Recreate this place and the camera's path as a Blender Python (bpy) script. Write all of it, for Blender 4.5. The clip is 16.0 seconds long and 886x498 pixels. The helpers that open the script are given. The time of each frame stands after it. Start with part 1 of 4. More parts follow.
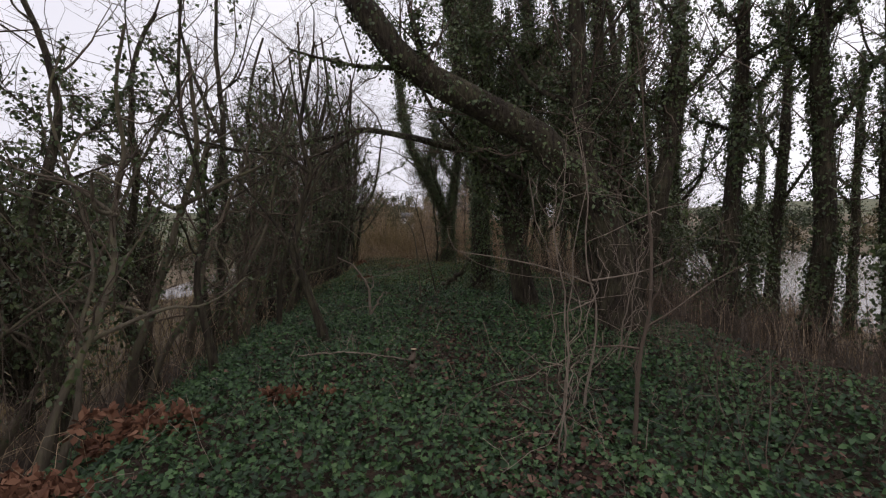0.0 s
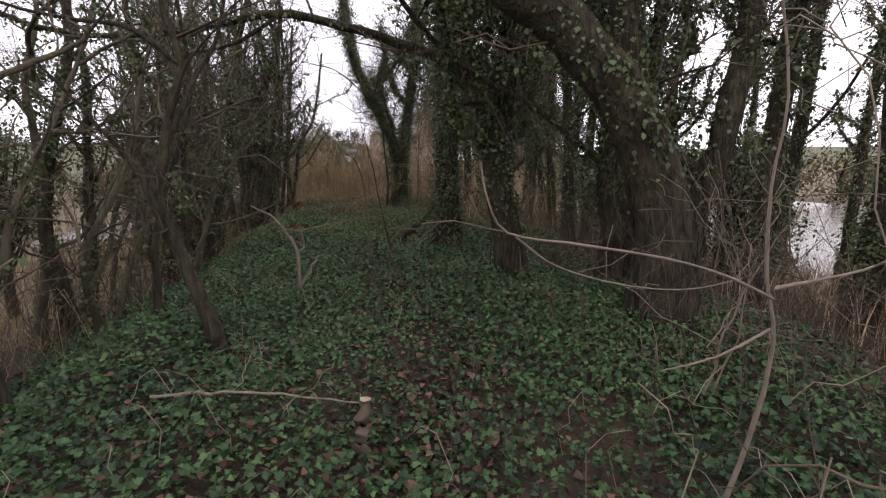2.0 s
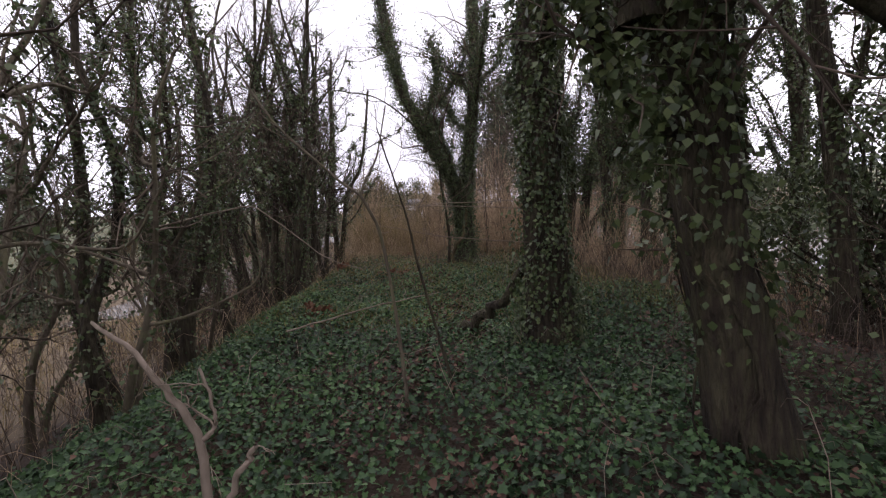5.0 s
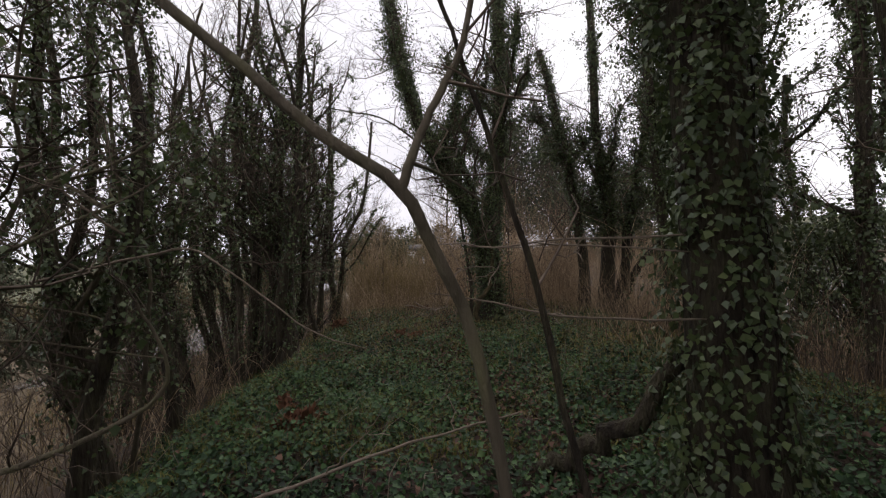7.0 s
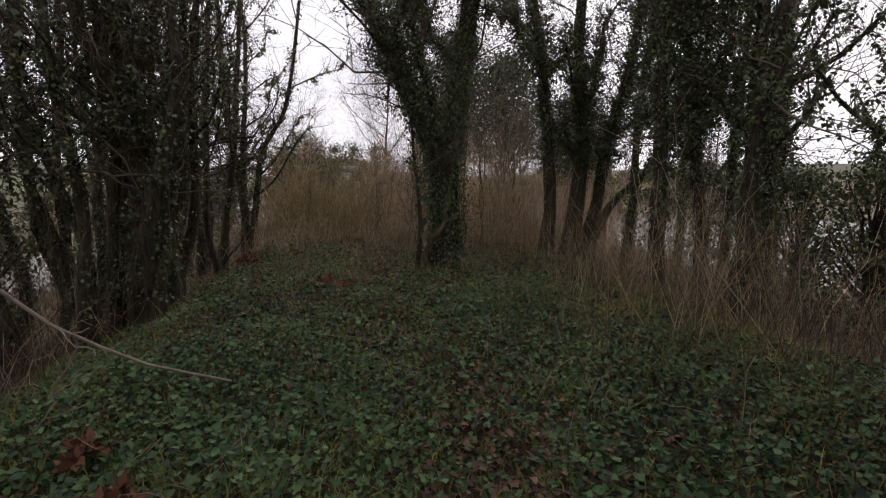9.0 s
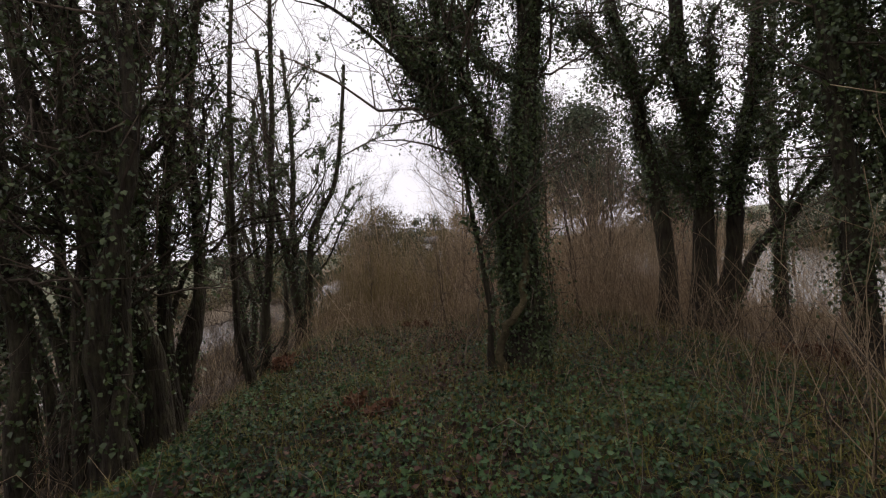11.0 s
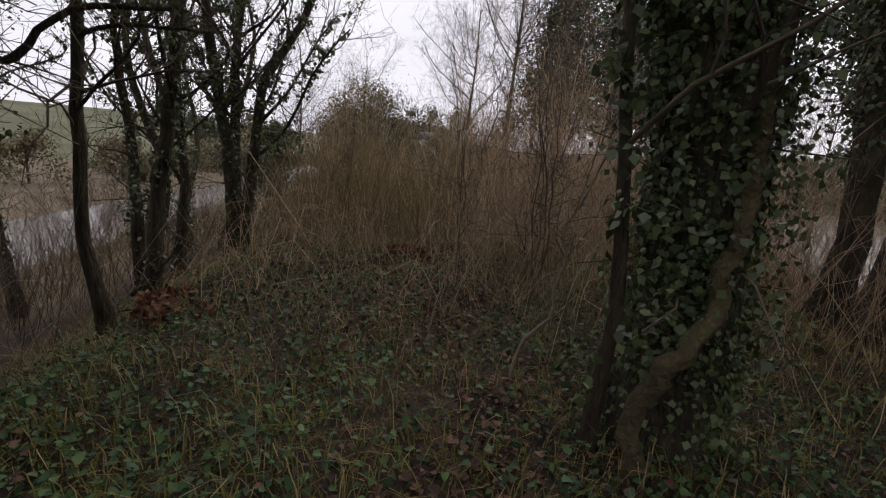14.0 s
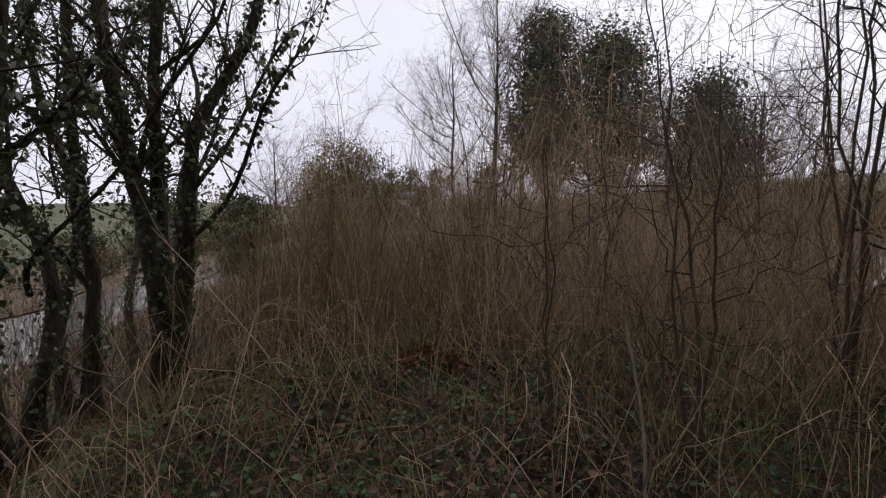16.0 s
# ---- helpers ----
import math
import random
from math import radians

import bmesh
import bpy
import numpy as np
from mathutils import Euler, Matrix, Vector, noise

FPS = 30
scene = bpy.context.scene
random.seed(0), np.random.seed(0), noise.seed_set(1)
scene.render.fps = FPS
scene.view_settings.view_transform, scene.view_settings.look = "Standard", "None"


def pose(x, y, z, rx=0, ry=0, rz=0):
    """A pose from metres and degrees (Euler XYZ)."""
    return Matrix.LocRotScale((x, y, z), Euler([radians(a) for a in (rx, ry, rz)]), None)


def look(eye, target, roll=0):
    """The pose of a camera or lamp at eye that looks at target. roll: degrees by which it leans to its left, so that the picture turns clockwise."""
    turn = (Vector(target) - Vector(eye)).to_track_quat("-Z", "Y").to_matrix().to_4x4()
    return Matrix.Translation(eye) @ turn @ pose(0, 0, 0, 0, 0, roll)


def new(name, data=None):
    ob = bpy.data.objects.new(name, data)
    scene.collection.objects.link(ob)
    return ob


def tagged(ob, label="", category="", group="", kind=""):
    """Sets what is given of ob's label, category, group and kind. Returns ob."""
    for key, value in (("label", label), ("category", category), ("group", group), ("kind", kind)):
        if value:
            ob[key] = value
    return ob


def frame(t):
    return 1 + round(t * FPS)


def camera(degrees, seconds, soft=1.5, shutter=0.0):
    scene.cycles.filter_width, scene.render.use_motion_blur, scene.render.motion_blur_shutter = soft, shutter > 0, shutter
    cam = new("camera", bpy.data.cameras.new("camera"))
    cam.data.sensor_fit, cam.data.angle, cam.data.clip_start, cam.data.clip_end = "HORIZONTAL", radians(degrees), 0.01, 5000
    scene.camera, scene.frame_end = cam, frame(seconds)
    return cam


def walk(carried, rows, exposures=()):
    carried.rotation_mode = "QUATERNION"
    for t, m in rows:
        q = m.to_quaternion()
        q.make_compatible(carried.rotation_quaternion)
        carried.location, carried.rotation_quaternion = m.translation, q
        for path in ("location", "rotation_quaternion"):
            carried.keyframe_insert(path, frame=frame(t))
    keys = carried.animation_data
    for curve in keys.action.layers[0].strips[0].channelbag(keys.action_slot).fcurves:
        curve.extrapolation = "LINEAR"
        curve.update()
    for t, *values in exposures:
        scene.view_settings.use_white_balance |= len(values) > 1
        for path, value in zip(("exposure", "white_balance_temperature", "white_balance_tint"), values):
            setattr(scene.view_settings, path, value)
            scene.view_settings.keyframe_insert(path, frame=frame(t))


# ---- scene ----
cam = camera(85.0, 16.0, soft=1.2)
PATH = [
    (0.0, pose(0.352, -1.119, 1.586, 87.44, 0.56, -4.43)),
    (0.5, pose(0.318, -0.477, 1.591, 85.69, 5.60, -7.44)),
    (1.0, pose(0.297, 0.162, 1.599, 88.56, -1.82, -7.70)),
    (1.5, pose(0.311, 0.799, 1.609, 85.80, 8.31, -7.38)),
    (2.0, pose(0.370, 1.369, 1.567, 80.33, -0.57, -10.63)),
    (2.5, pose(0.454, 1.949, 1.539, 77.56, 0.45, -4.75)),
    (3.0, pose(0.523, 2.594, 1.526, 84.79, -0.51, -0.25)),
    (3.5, pose(0.634, 3.272, 1.498, 85.87, -2.98, -0.56)),
    (4.0, pose(0.770, 3.926, 1.512, 85.56, 4.83, -0.50)),
    (4.5, pose(0.818, 4.650, 1.495, 85.48, 3.62, -2.84)),
    (7.0, pose(0.436, 7.946, 1.543, 91.35, 3.22, -3.27)),
    (7.5, pose(0.333, 8.589, 1.568, 91.92, 2.64, -1.48)),
    (8.0, pose(0.274, 9.223, 1.576, 90.59, -2.65, -8.21)),
    (8.5, pose(0.321, 9.823, 1.576, 81.58, -1.20, -11.50)),
    (11.0, pose(1.066, 12.785, 1.598, 90.57, 5.26, -0.71)),
    (11.5, pose(1.136, 13.455, 1.603, 86.98, 1.64, 5.72)),
    (12.0, pose(1.126, 14.138, 1.604, 87.26, 0.09, 11.48)),
    (12.5, pose(1.030, 14.805, 1.571, 85.29, -0.99, 7.85)),
    (13.0, pose(0.913, 15.463, 1.567, 82.17, -2.14, 5.09)),
    (13.5, pose(0.794, 16.043, 1.567, 79.63, 0.28, 2.64)),
    (14.0, pose(0.666, 16.642, 1.542, 78.87, -4.23, -1.91)),
    (14.5, pose(0.535, 17.322, 1.483, 82.97, 0.85, -1.00)),
    (15.0, pose(0.447, 17.825, 1.468, 81.57, 0.15, -10.39)),
    (15.5, pose(0.365, 18.520, 1.487, 82.29, 1.85, -5.61)),
    (16.0, pose(0.284, 19.190, 1.489, 85.63, 1.72, -4.35)),
]
walk(cam, PATH, [(0.0, 0.2, 6500, 10), (1.5, 0.3, 6500, 10), (2.0, 0.95, 6500, 13), (2.5, 1.2, 6450, 16), (3.2, 1.0, 6350, 17), (4.5, 1.0, 6300, 17), (7.0, 0.35, 6600, 10), (8.5, 0.4, 6650, 10), (12.0, 0.35, 6700, 10), (14.5, 0.25, 6450, 10), (16.0, 0.15, 6300, 10)])

# ---- world, sun ----
world = bpy.data.worlds.new("overcast")
scene.world = world
world.use_nodes = True
wn, wl = world.node_tree.nodes, world.node_tree.links
wn.clear()
sky = wn.new("ShaderNodeTexSky")
sky.sky_type = "NISHITA"
sky.sun_disc = False
sky.sun_elevation, sky.sun_rotation = radians(32), radians(35)
sky.air_density, sky.dust_density, sky.ozone_density = 1.0, 4.0, 1.0
desat = wn.new("ShaderNodeHueSaturation")
desat.inputs["Saturation"].default_value = 0.12
wl.new(sky.outputs[0], desat.inputs["Color"])
# overcast cloud sheet over the sky
wtc = wn.new("ShaderNodeTexCoord")
wno = wn.new("ShaderNodeTexNoise")
wno.inputs["Scale"].default_value = 2.2
wno.inputs["Detail"].default_value = 5
wl.new(wtc.outputs["Generated"], wno.inputs["Vector"])
wra = wn.new("ShaderNodeValToRGB")
wra.color_ramp.elements[0].position, wra.color_ramp.elements[0].color = 0.3, (6.3, 6.15, 6.9, 1)
wra.color_ramp.elements[1].position, wra.color_ramp.elements[1].color = 0.75, (8.0, 7.8, 8.5, 1)
wl.new(wno.outputs["Fac"], wra.inputs["Fac"])
wmi = wn.new("ShaderNodeMix")
wmi.data_type = "RGBA"
wmi.inputs["Factor"].default_value = 0.95
wl.new(desat.outputs[0], wmi.inputs[6])
wl.new(wra.outputs[0], wmi.inputs[7])
wbg = wn.new("ShaderNodeBackground")
wbg.inputs["Strength"].default_value = 0.115
wl.new(wmi.outputs[2], wbg.inputs["Color"])
wou = wn.new("ShaderNodeOutputWorld")
wl.new(wbg.outputs[0], wou.inputs["Surface"])

sun_data = bpy.data.lights.new("sun", "SUN")
sun_data.energy, sun_data.angle, sun_data.color = 0.5, radians(40), (1.0, 0.96, 0.9)
sun = new("sun", sun_data)
sun.matrix_world = look((20, 30, 30), (0, 0, 0))

rng = np.random.default_rng(7)


# ---- materials ----
def noisy(name, stops, scale=8.0, detail=6.0, rough=0.85, bump=0.4, bump_scale=40.0, spec=0.3, island=0.0, stretch=(1, 1, 1), patch=0.0, through_light=0.0, dist=0.02):
    """A principled material whose colour runs over stops by noise; island: share of random per piece; patch: slow second noise."""
    m = bpy.data.materials.new(name)
    m.use_nodes = True
    n, l = m.node_tree.nodes, m.node_tree.links
    b = n["Principled BSDF"]
    b.inputs["Roughness"].default_value = rough
    b.inputs["Specular IOR Level"].default_value = spec
    tc = n.new("ShaderNodeTexCoord")
    mp = n.new("ShaderNodeMapping")
    mp.inputs["Scale"].default_value = stretch
    l.new(tc.outputs["Object"], mp.inputs["Vector"])
    no = n.new("ShaderNodeTexNoise")
    no.inputs["Scale"].default_value, no.inputs["Detail"].default_value = scale, detail
    l.new(mp.outputs[0], no.inputs["Vector"])
    fac = no.outputs["Fac"]
    if island:
        ge = n.new("ShaderNodeNewGeometry")
        mx = n.new("ShaderNodeMix")
        mx.inputs["Factor"].default_value = island
        l.new(fac, mx.inputs["A"])
        l.new(ge.outputs["Random Per Island"], mx.inputs["B"])
        fac = mx.outputs["Result"]
    if patch:
        n2 = n.new("ShaderNodeTexNoise")
        n2.inputs["Scale"].default_value, n2.inputs["Detail"].default_value = patch, 3
        l.new(tc.outputs["Object"], n2.inputs["Vector"])
        mx = n.new("ShaderNodeMix")
        mx.inputs["Factor"].default_value = 0.45
        l.new(fac, mx.inputs["A"])
        l.new(n2.outputs["Fac"], mx.inputs["B"])
        fac = mx.outputs["Result"]
    ra = n.new("ShaderNodeValToRGB")
    el = ra.color_ramp.elements
    while len(el) < len(stops):
        el.new(0.5)
    for e, (p, c) in zip(el, stops):
        e.position, e.color = p, (*c, 1)
    l.new(fac, ra.inputs["Fac"])
    l.new(ra.outputs[0], b.inputs["Base Color"])
    if bump:
        nb = n.new("ShaderNodeTexNoise")
        nb.inputs["Scale"].default_value, nb.inputs["Detail"].default_value = bump_scale, 5
        l.new(mp.outputs[0], nb.inputs["Vector"])
        bu = n.new("ShaderNodeBump")
        bu.inputs["Strength"].default_value, bu.inputs["Distance"].default_value = bump, dist
        l.new(nb.outputs["Fac"], bu.inputs["Height"])
        l.new(bu.outputs[0], b.inputs["Normal"])
    if through_light:
        tr = n.new("ShaderNodeBsdfTranslucent")
        ms = n.new("ShaderNodeMixShader")
        ms.inputs["Fac"].default_value = through_light
        l.new(ra.outputs[0], tr.inputs["Color"])
        l.new(b.outputs[0], ms.inputs[1])
        l.new(tr.outputs[0], ms.inputs[2])
        l.new(ms.outputs[0], n["Material Output"].inputs["Surface"])
    return m


IVY = noisy("ivy_leaf", [(0.22, (0.026, 0.038, 0.014)), (0.48, (0.07, 0.098, 0.036)), (0.7, (0.13, 0.16, 0.058)), (0.9, (0.22, 0.225, 0.085))], scale=3, rough=0.42, spec=0.45, bump=0, island=0.6, patch=0.7, through_light=0.15)
GROUND_IVY = noisy("ground_ivy_leaf", [(0.25, (0.011, 0.019, 0.01)), (0.46, (0.038, 0.076, 0.03)), (0.68, (0.082, 0.15, 0.052)), (0.86, (0.21, 0.262, 0.105))], scale=3, rough=0.5, spec=0.28, bump=0, island=0.72, patch=0.5, through_light=0.12)
BARK = noisy("bark", [(0.32, (0.016, 0.012, 0.009)), (0.46, (0.048, 0.037, 0.025)), (0.58, (0.075, 0.066, 0.038)), (0.75, (0.15, 0.115, 0.078))], scale=22, rough=0.95, bump=1.0, bump_scale=34, stretch=(1, 1, 0.2), patch=2.6, dist=0.09)
MOSSY = noisy("mossy_bark", [(0.28, (0.06, 0.046, 0.034)), (0.5, (0.13, 0.108, 0.075)), (0.68, (0.155, 0.145, 0.075)), (0.85, (0.27, 0.225, 0.17))], scale=14, rough=0.95, bump=0.8, bump_scale=30, stretch=(1, 1, 0.3), patch=2.2, dist=0.04)
TWIG = noisy("twig_bark", [(0.3, (0.06, 0.044, 0.032)), (0.6, (0.125, 0.093, 0.068)), (0.85, (0.22, 0.17, 0.125))], scale=9, rough=0.9, bump=0.3, island=0.4)
PALE = noisy("pale_dead_wood", [(0.3, (0.13, 0.10, 0.075)), (0.6, (0.24, 0.19, 0.145)), (0.85, (0.36, 0.30, 0.24))], scale=20, rough=0.9, bump=0.5, island=0.35, stretch=(1, 1, 0.4))
BRUSH = noisy("brown_brush", [(0.25, (0.13, 0.09, 0.055)), (0.5, (0.33, 0.235, 0.145)), (0.8, (0.6, 0.46, 0.3))], scale=2, rough=0.95, bump=0, island=0.8, patch=0.3)
STRAW = noisy("dry_grass", [(0.2, (0.10, 0.075, 0.035)), (0.5, (0.23, 0.175, 0.075)), (0.85, (0.4, 0.31, 0.15))], scale=2, rough=0.9, bump=0, island=0.6, patch=0.6)
GREEN_GRASS = noisy("green_grass", [(0.2, (0.05, 0.058, 0.01)), (0.55, (0.135, 0.125, 0.026)), (0.9, (0.26, 0.205, 0.065))], scale=2, rough=0.85, bump=0, island=0.6, patch=0.6)
LITTER = noisy("dead_leaf", [(0.2, (0.035, 0.019, 0.014)), (0.55, (0.08, 0.042, 0.029)), (0.9, (0.2, 0.115, 0.08))], scale=3, rough=0.8, bump=0, island=0.75)
BRACKEN = noisy("red_bracken", [(0.2, (0.085, 0.038, 0.022)), (0.55, (0.17, 0.078, 0.044)), (0.9, (0.28, 0.15, 0.09))], scale=3, rough=0.9, bump=0, island=0.6)
# far foliage only: tones lightened and greyed to stand in for distance haze
HAZY_EVERGREEN = noisy("hazy_evergreen_leaf", [(0.2, (0.035, 0.045, 0.026)), (0.6, (0.075, 0.088, 0.048)), (0.9, (0.12, 0.125, 0.07))], scale=1, rough=0.7, bump=0, island=0.6, patch=0.4)
HAZY_OLIVE = noisy("hazy_olive_leaf", [(0.2, (0.09, 0.078, 0.04)), (0.6, (0.17, 0.14, 0.075)), (0.9, (0.26, 0.21, 0.115))], scale=1, rough=0.8, bump=0, island=0.6, patch=0.4)
RENDERED = noisy("white_render", [(0.3, (0.72, 0.72, 0.71)), (0.7, (0.82, 0.82, 0.8))], scale=3, rough=0.9, bump=0.1)
SLATE = noisy("slate", [(0.3, (0.06, 0.06, 0.065)), (0.7, (0.11, 0.11, 0.12))], scale=6, rough=0.7, bump=0.3)
GLASS_DARK = noisy("window_pane", [(0.3, (0.02, 0.02, 0.025)), (0.7, (0.03, 0.03, 0.035))], scale=3, rough=0.1, bump=0, spec=0.6)
VINE = noisy("mossy_vine_bark", [(0.3, (0.035, 0.026, 0.014)), (0.5, (0.075, 0.06, 0.03)), (0.75, (0.14, 0.115, 0.055))], scale=14, rough=0.95, bump=0.8, bump_scale=30, patch=2.2, dist=0.04)
CUT = noisy("cut_wood", [(0.3, (0.36, 0.26, 0.16)), (0.7, (0.52, 0.4, 0.27))], scale=12, rough=0.9, bump=0.2)


def ground_material():
    """Soil and leaf litter on the bank, darkened for shade, mixed with brown and green grass away from it by place."""
    # bank soil tones lowered so the shade under ivy sits in the colour
    m = noisy("shaded_ground_soil", [(0.25, (0.018, 0.013, 0.009)), (0.5, (0.042, 0.028, 0.018)), (0.8, (0.09, 0.056, 0.035))], scale=9, rough=0.95, bump=0.9, bump_scale=26, patch=0.8, dist=0.05)
    n, l = m.node_tree.nodes, m.node_tree.links
    b = n["Principled BSDF"]
    base = b.inputs["Base Color"].links[0].from_socket
    tc = n.new("ShaderNodeTexCoord")
    sp = n.new("ShaderNodeSeparateXYZ")
    l.new(tc.outputs["Object"], sp.inputs[0])

    def band(axis, a, c):
        r = n.new("ShaderNodeMapRange")
        r.interpolation_type = "SMOOTHSTEP"
        r.inputs["From Min"].default_value, r.inputs["From Max"].default_value = a, c
        l.new(sp.outputs[axis], r.inputs["Value"])
        return r.outputs[0]

    def ramp(stops, scale):
        t = n.new("ShaderNodeTexNoise")
        t.inputs["Scale"].default_value, t.inputs["Detail"].default_value = scale, 8
        l.new(tc.outputs["Object"], t.inputs["Vector"])
        r = n.new("ShaderNodeValToRGB")
        for e, (p, c) in zip(r.color_ramp.elements, stops):
            e.position, e.color = p, (*c, 1)
        l.new(t.outputs["Fac"], r.inputs["Fac"])
        return r.outputs[0]

    def mix(fac, a, c):
        x = n.new("ShaderNodeMix")
        x.data_type = "RGBA"
        l.new(fac, x.inputs["Factor"])
        l.new(a, x.inputs[6])
        l.new(c, x.inputs[7])
        return x.outputs[2]

    marsh = ramp([(0.35, (0.105, 0.08, 0.05)), (0.65, (0.19, 0.145, 0.092))], 0.9)
    field = ramp([(0.35, (0.085, 0.09, 0.045)), (0.65, (0.135, 0.135, 0.075))], 0.06)
    c = mix(band(0, -4.2, -6.0), base, marsh)
    c = mix(band(0, -40.0, -46.0), c, field)
    c = mix(band(0, 9.0, 13.0), c, marsh)
    c = mix(band(0, 160.0, 200.0), c, field)
    l.new(c, b.inputs["Base Color"])
    return m


SOIL = ground_material()


def water_material():
    m = noisy("river_water", [(0.3, (0.13, 0.105, 0.085)), (0.7, (0.19, 0.16, 0.13))], scale=0.4, rough=0.2, bump=0.25, bump_scale=1.6, spec=0.6, dist=0.05)
    return m


WATER = water_material()


# ---- helpers of the scene ----
def height(x, y):
    """The ground: a bank along y with a steeper left flank, low marsh on both sides, two channels, hills far off."""
    x, y = np.asarray(x, float), np.asarray(y, float)
    left, right = np.clip(-1.5 - x, 0, None), np.clip(x - 4.6, 0, None)
    z = -2.4 * (1 - np.exp(-left * 0.24)) - 2.4 * (1 - np.exp(-right * 0.14))
    z = z + 0.06 * np.sin(x * 1.3 + y * 0.7) * np.exp(-left * 0.5) + 0.035 * np.sin(x * 3.1 - y * 2.3) + 0.02 * np.sin(x * 7.0 + y * 5.1)
    chan_l = np.exp(-(np.clip((x + 13.5 + 0.08 * (y - 30) + 2.2 * np.clip(29 - y, 0, 60)) / 3.2, -8, 8)) ** 4)
    chan_r = (0.5 + 0.5 * np.tanh((x - 17) * 0.75)) * (0.5 - 0.5 * np.tanh((x - 60) * 0.25))
    z = z - 1.3 * chan_l - 1.3 * chan_r
    z = z + 9 * np.clip((-x - 45) / 110, 0, 1) ** 1.2 + 16 * np.clip((x - 90) / 260, 0, 1)
    z = z + 9 * np.clip((y - 120) / 300, 0, 1)
    return z


def mesh_of(name, co, faces_n, idx):
    """A mesh from an array of places and faces that all have faces_n corners."""
    me = bpy.data.meshes.new(name)
    co = np.ascontiguousarray(co, dtype=np.float32).reshape(-1, 3)
    idx = np.ascontiguousarray(idx, dtype=np.int32).reshape(-1)
    k = len(idx) // faces_n
    me.vertices.add(len(co))
    me.vertices.foreach_set("co", co.ravel())
    me.loops.add(len(idx))
    me.loops.foreach_set("vertex_index", idx)
    me.polygons.add(k)
    me.polygons.foreach_set("loop_start", np.arange(k, dtype=np.int32) * faces_n)
    me.polygons.foreach_set("loop_total", np.full(k, faces_n, dtype=np.int32))
    me.update(calc_edges=True)
    return me


def part(name, me, material, parent=None, label="", kind="", smooth=False):
    """One mesh object under a thing."""
    if isinstance(me, bmesh.types.BMesh):
        bm, me = me, bpy.data.meshes.new(name)
        bm.to_mesh(me)
        bm.free()
    me.materials.append(material)
    if smooth:
        me.polygons.foreach_set("use_smooth", np.ones(len(me.polygons), dtype=bool))
    ob = new(name, me)
    ob.parent = parent
    return tagged(ob, label=label, kind=kind)


def thing(name, x, y, z, label, category, group="", kind=""):
    """An empty at a thing's base."""
    ob = new(name)
    ob.location = (x, y, z)
    ob.empty_display_size = 0.1
    return tagged(ob, label, category, group, kind)


LEAF = np.array([[0, 0, 0], [-0.5, 0.12, 0.1], [-0.34, 0.58, 0.09], [0, 1, -0.06], [0.34, 0.58, 0.09], [0.5, 0.12, 0.1]])
LEAF_FACES = np.array([[0, 3, 2, 1], [0, 5, 4, 3]])
LOBED = np.array([[0, 0.08, 0], [-0.3, -0.04, 0.06], [-0.52, 0.16, 0.1], [-0.33, 0.34, 0.07], [-0.4, 0.6, 0.07], [-0.16, 0.64, 0.03], [0, 1, -0.08], [0.16, 0.64, 0.03], [0.4, 0.6, 0.07], [0.33, 0.34, 0.07], [0.52, 0.16, 0.1], [0.3, -0.04, 0.06]])
LOBED_FACES = np.array([[0, 6, 5, 4, 3, 2, 1], [0, 11, 10, 9, 8, 7, 6]])
KITE = np.array([[0, 0, 0], [-0.46, 0.4, 0.12], [0, 1, -0.05], [0.46, 0.4, 0.12]])
NEEDLE = np.array([[0, 0, 0], [-0.12, 0.5, 0.03], [0, 1, 0], [0.12, 0.5, 0.03]])
NEEDLE_FACES = np.array([[0, 3, 2, 1]])


def leaves(name, pos, nrm, size, shape=LEAF, faces=LEAF_FACES, droop=None):
    """Many leaves in one mesh: at pos, facing nrm, turned at random about it, or hanging along droop."""
    n = len(pos)
    nrm = nrm / np.maximum(np.linalg.norm(nrm, axis=1, keepdims=True), 1e-6)
    ref = rng.normal(size=(n, 3)) if droop is None else np.asarray(droop) + 0.5 * rng.normal(size=(n, 3))
    t = ref - nrm * np.sum(ref * nrm, axis=1, keepdims=True)
    t /= np.maximum(np.linalg.norm(t, axis=1, keepdims=True), 1e-6)
    s = np.cross(t, nrm)
    wide = rng.uniform(0.75, 1.15, (n, 1, 1))
    co = pos[:, None] + size[:, None, None] * (shape[None, :, 0:1] * wide * s[:, None] + shape[None, :, 1:2] * t[:, None] + shape[None, :, 2:3] * nrm[:, None])
    idx = faces[None] + (np.arange(n) * len(shape))[:, None, None]
    return mesh_of(name, co, faces.shape[1], idx)


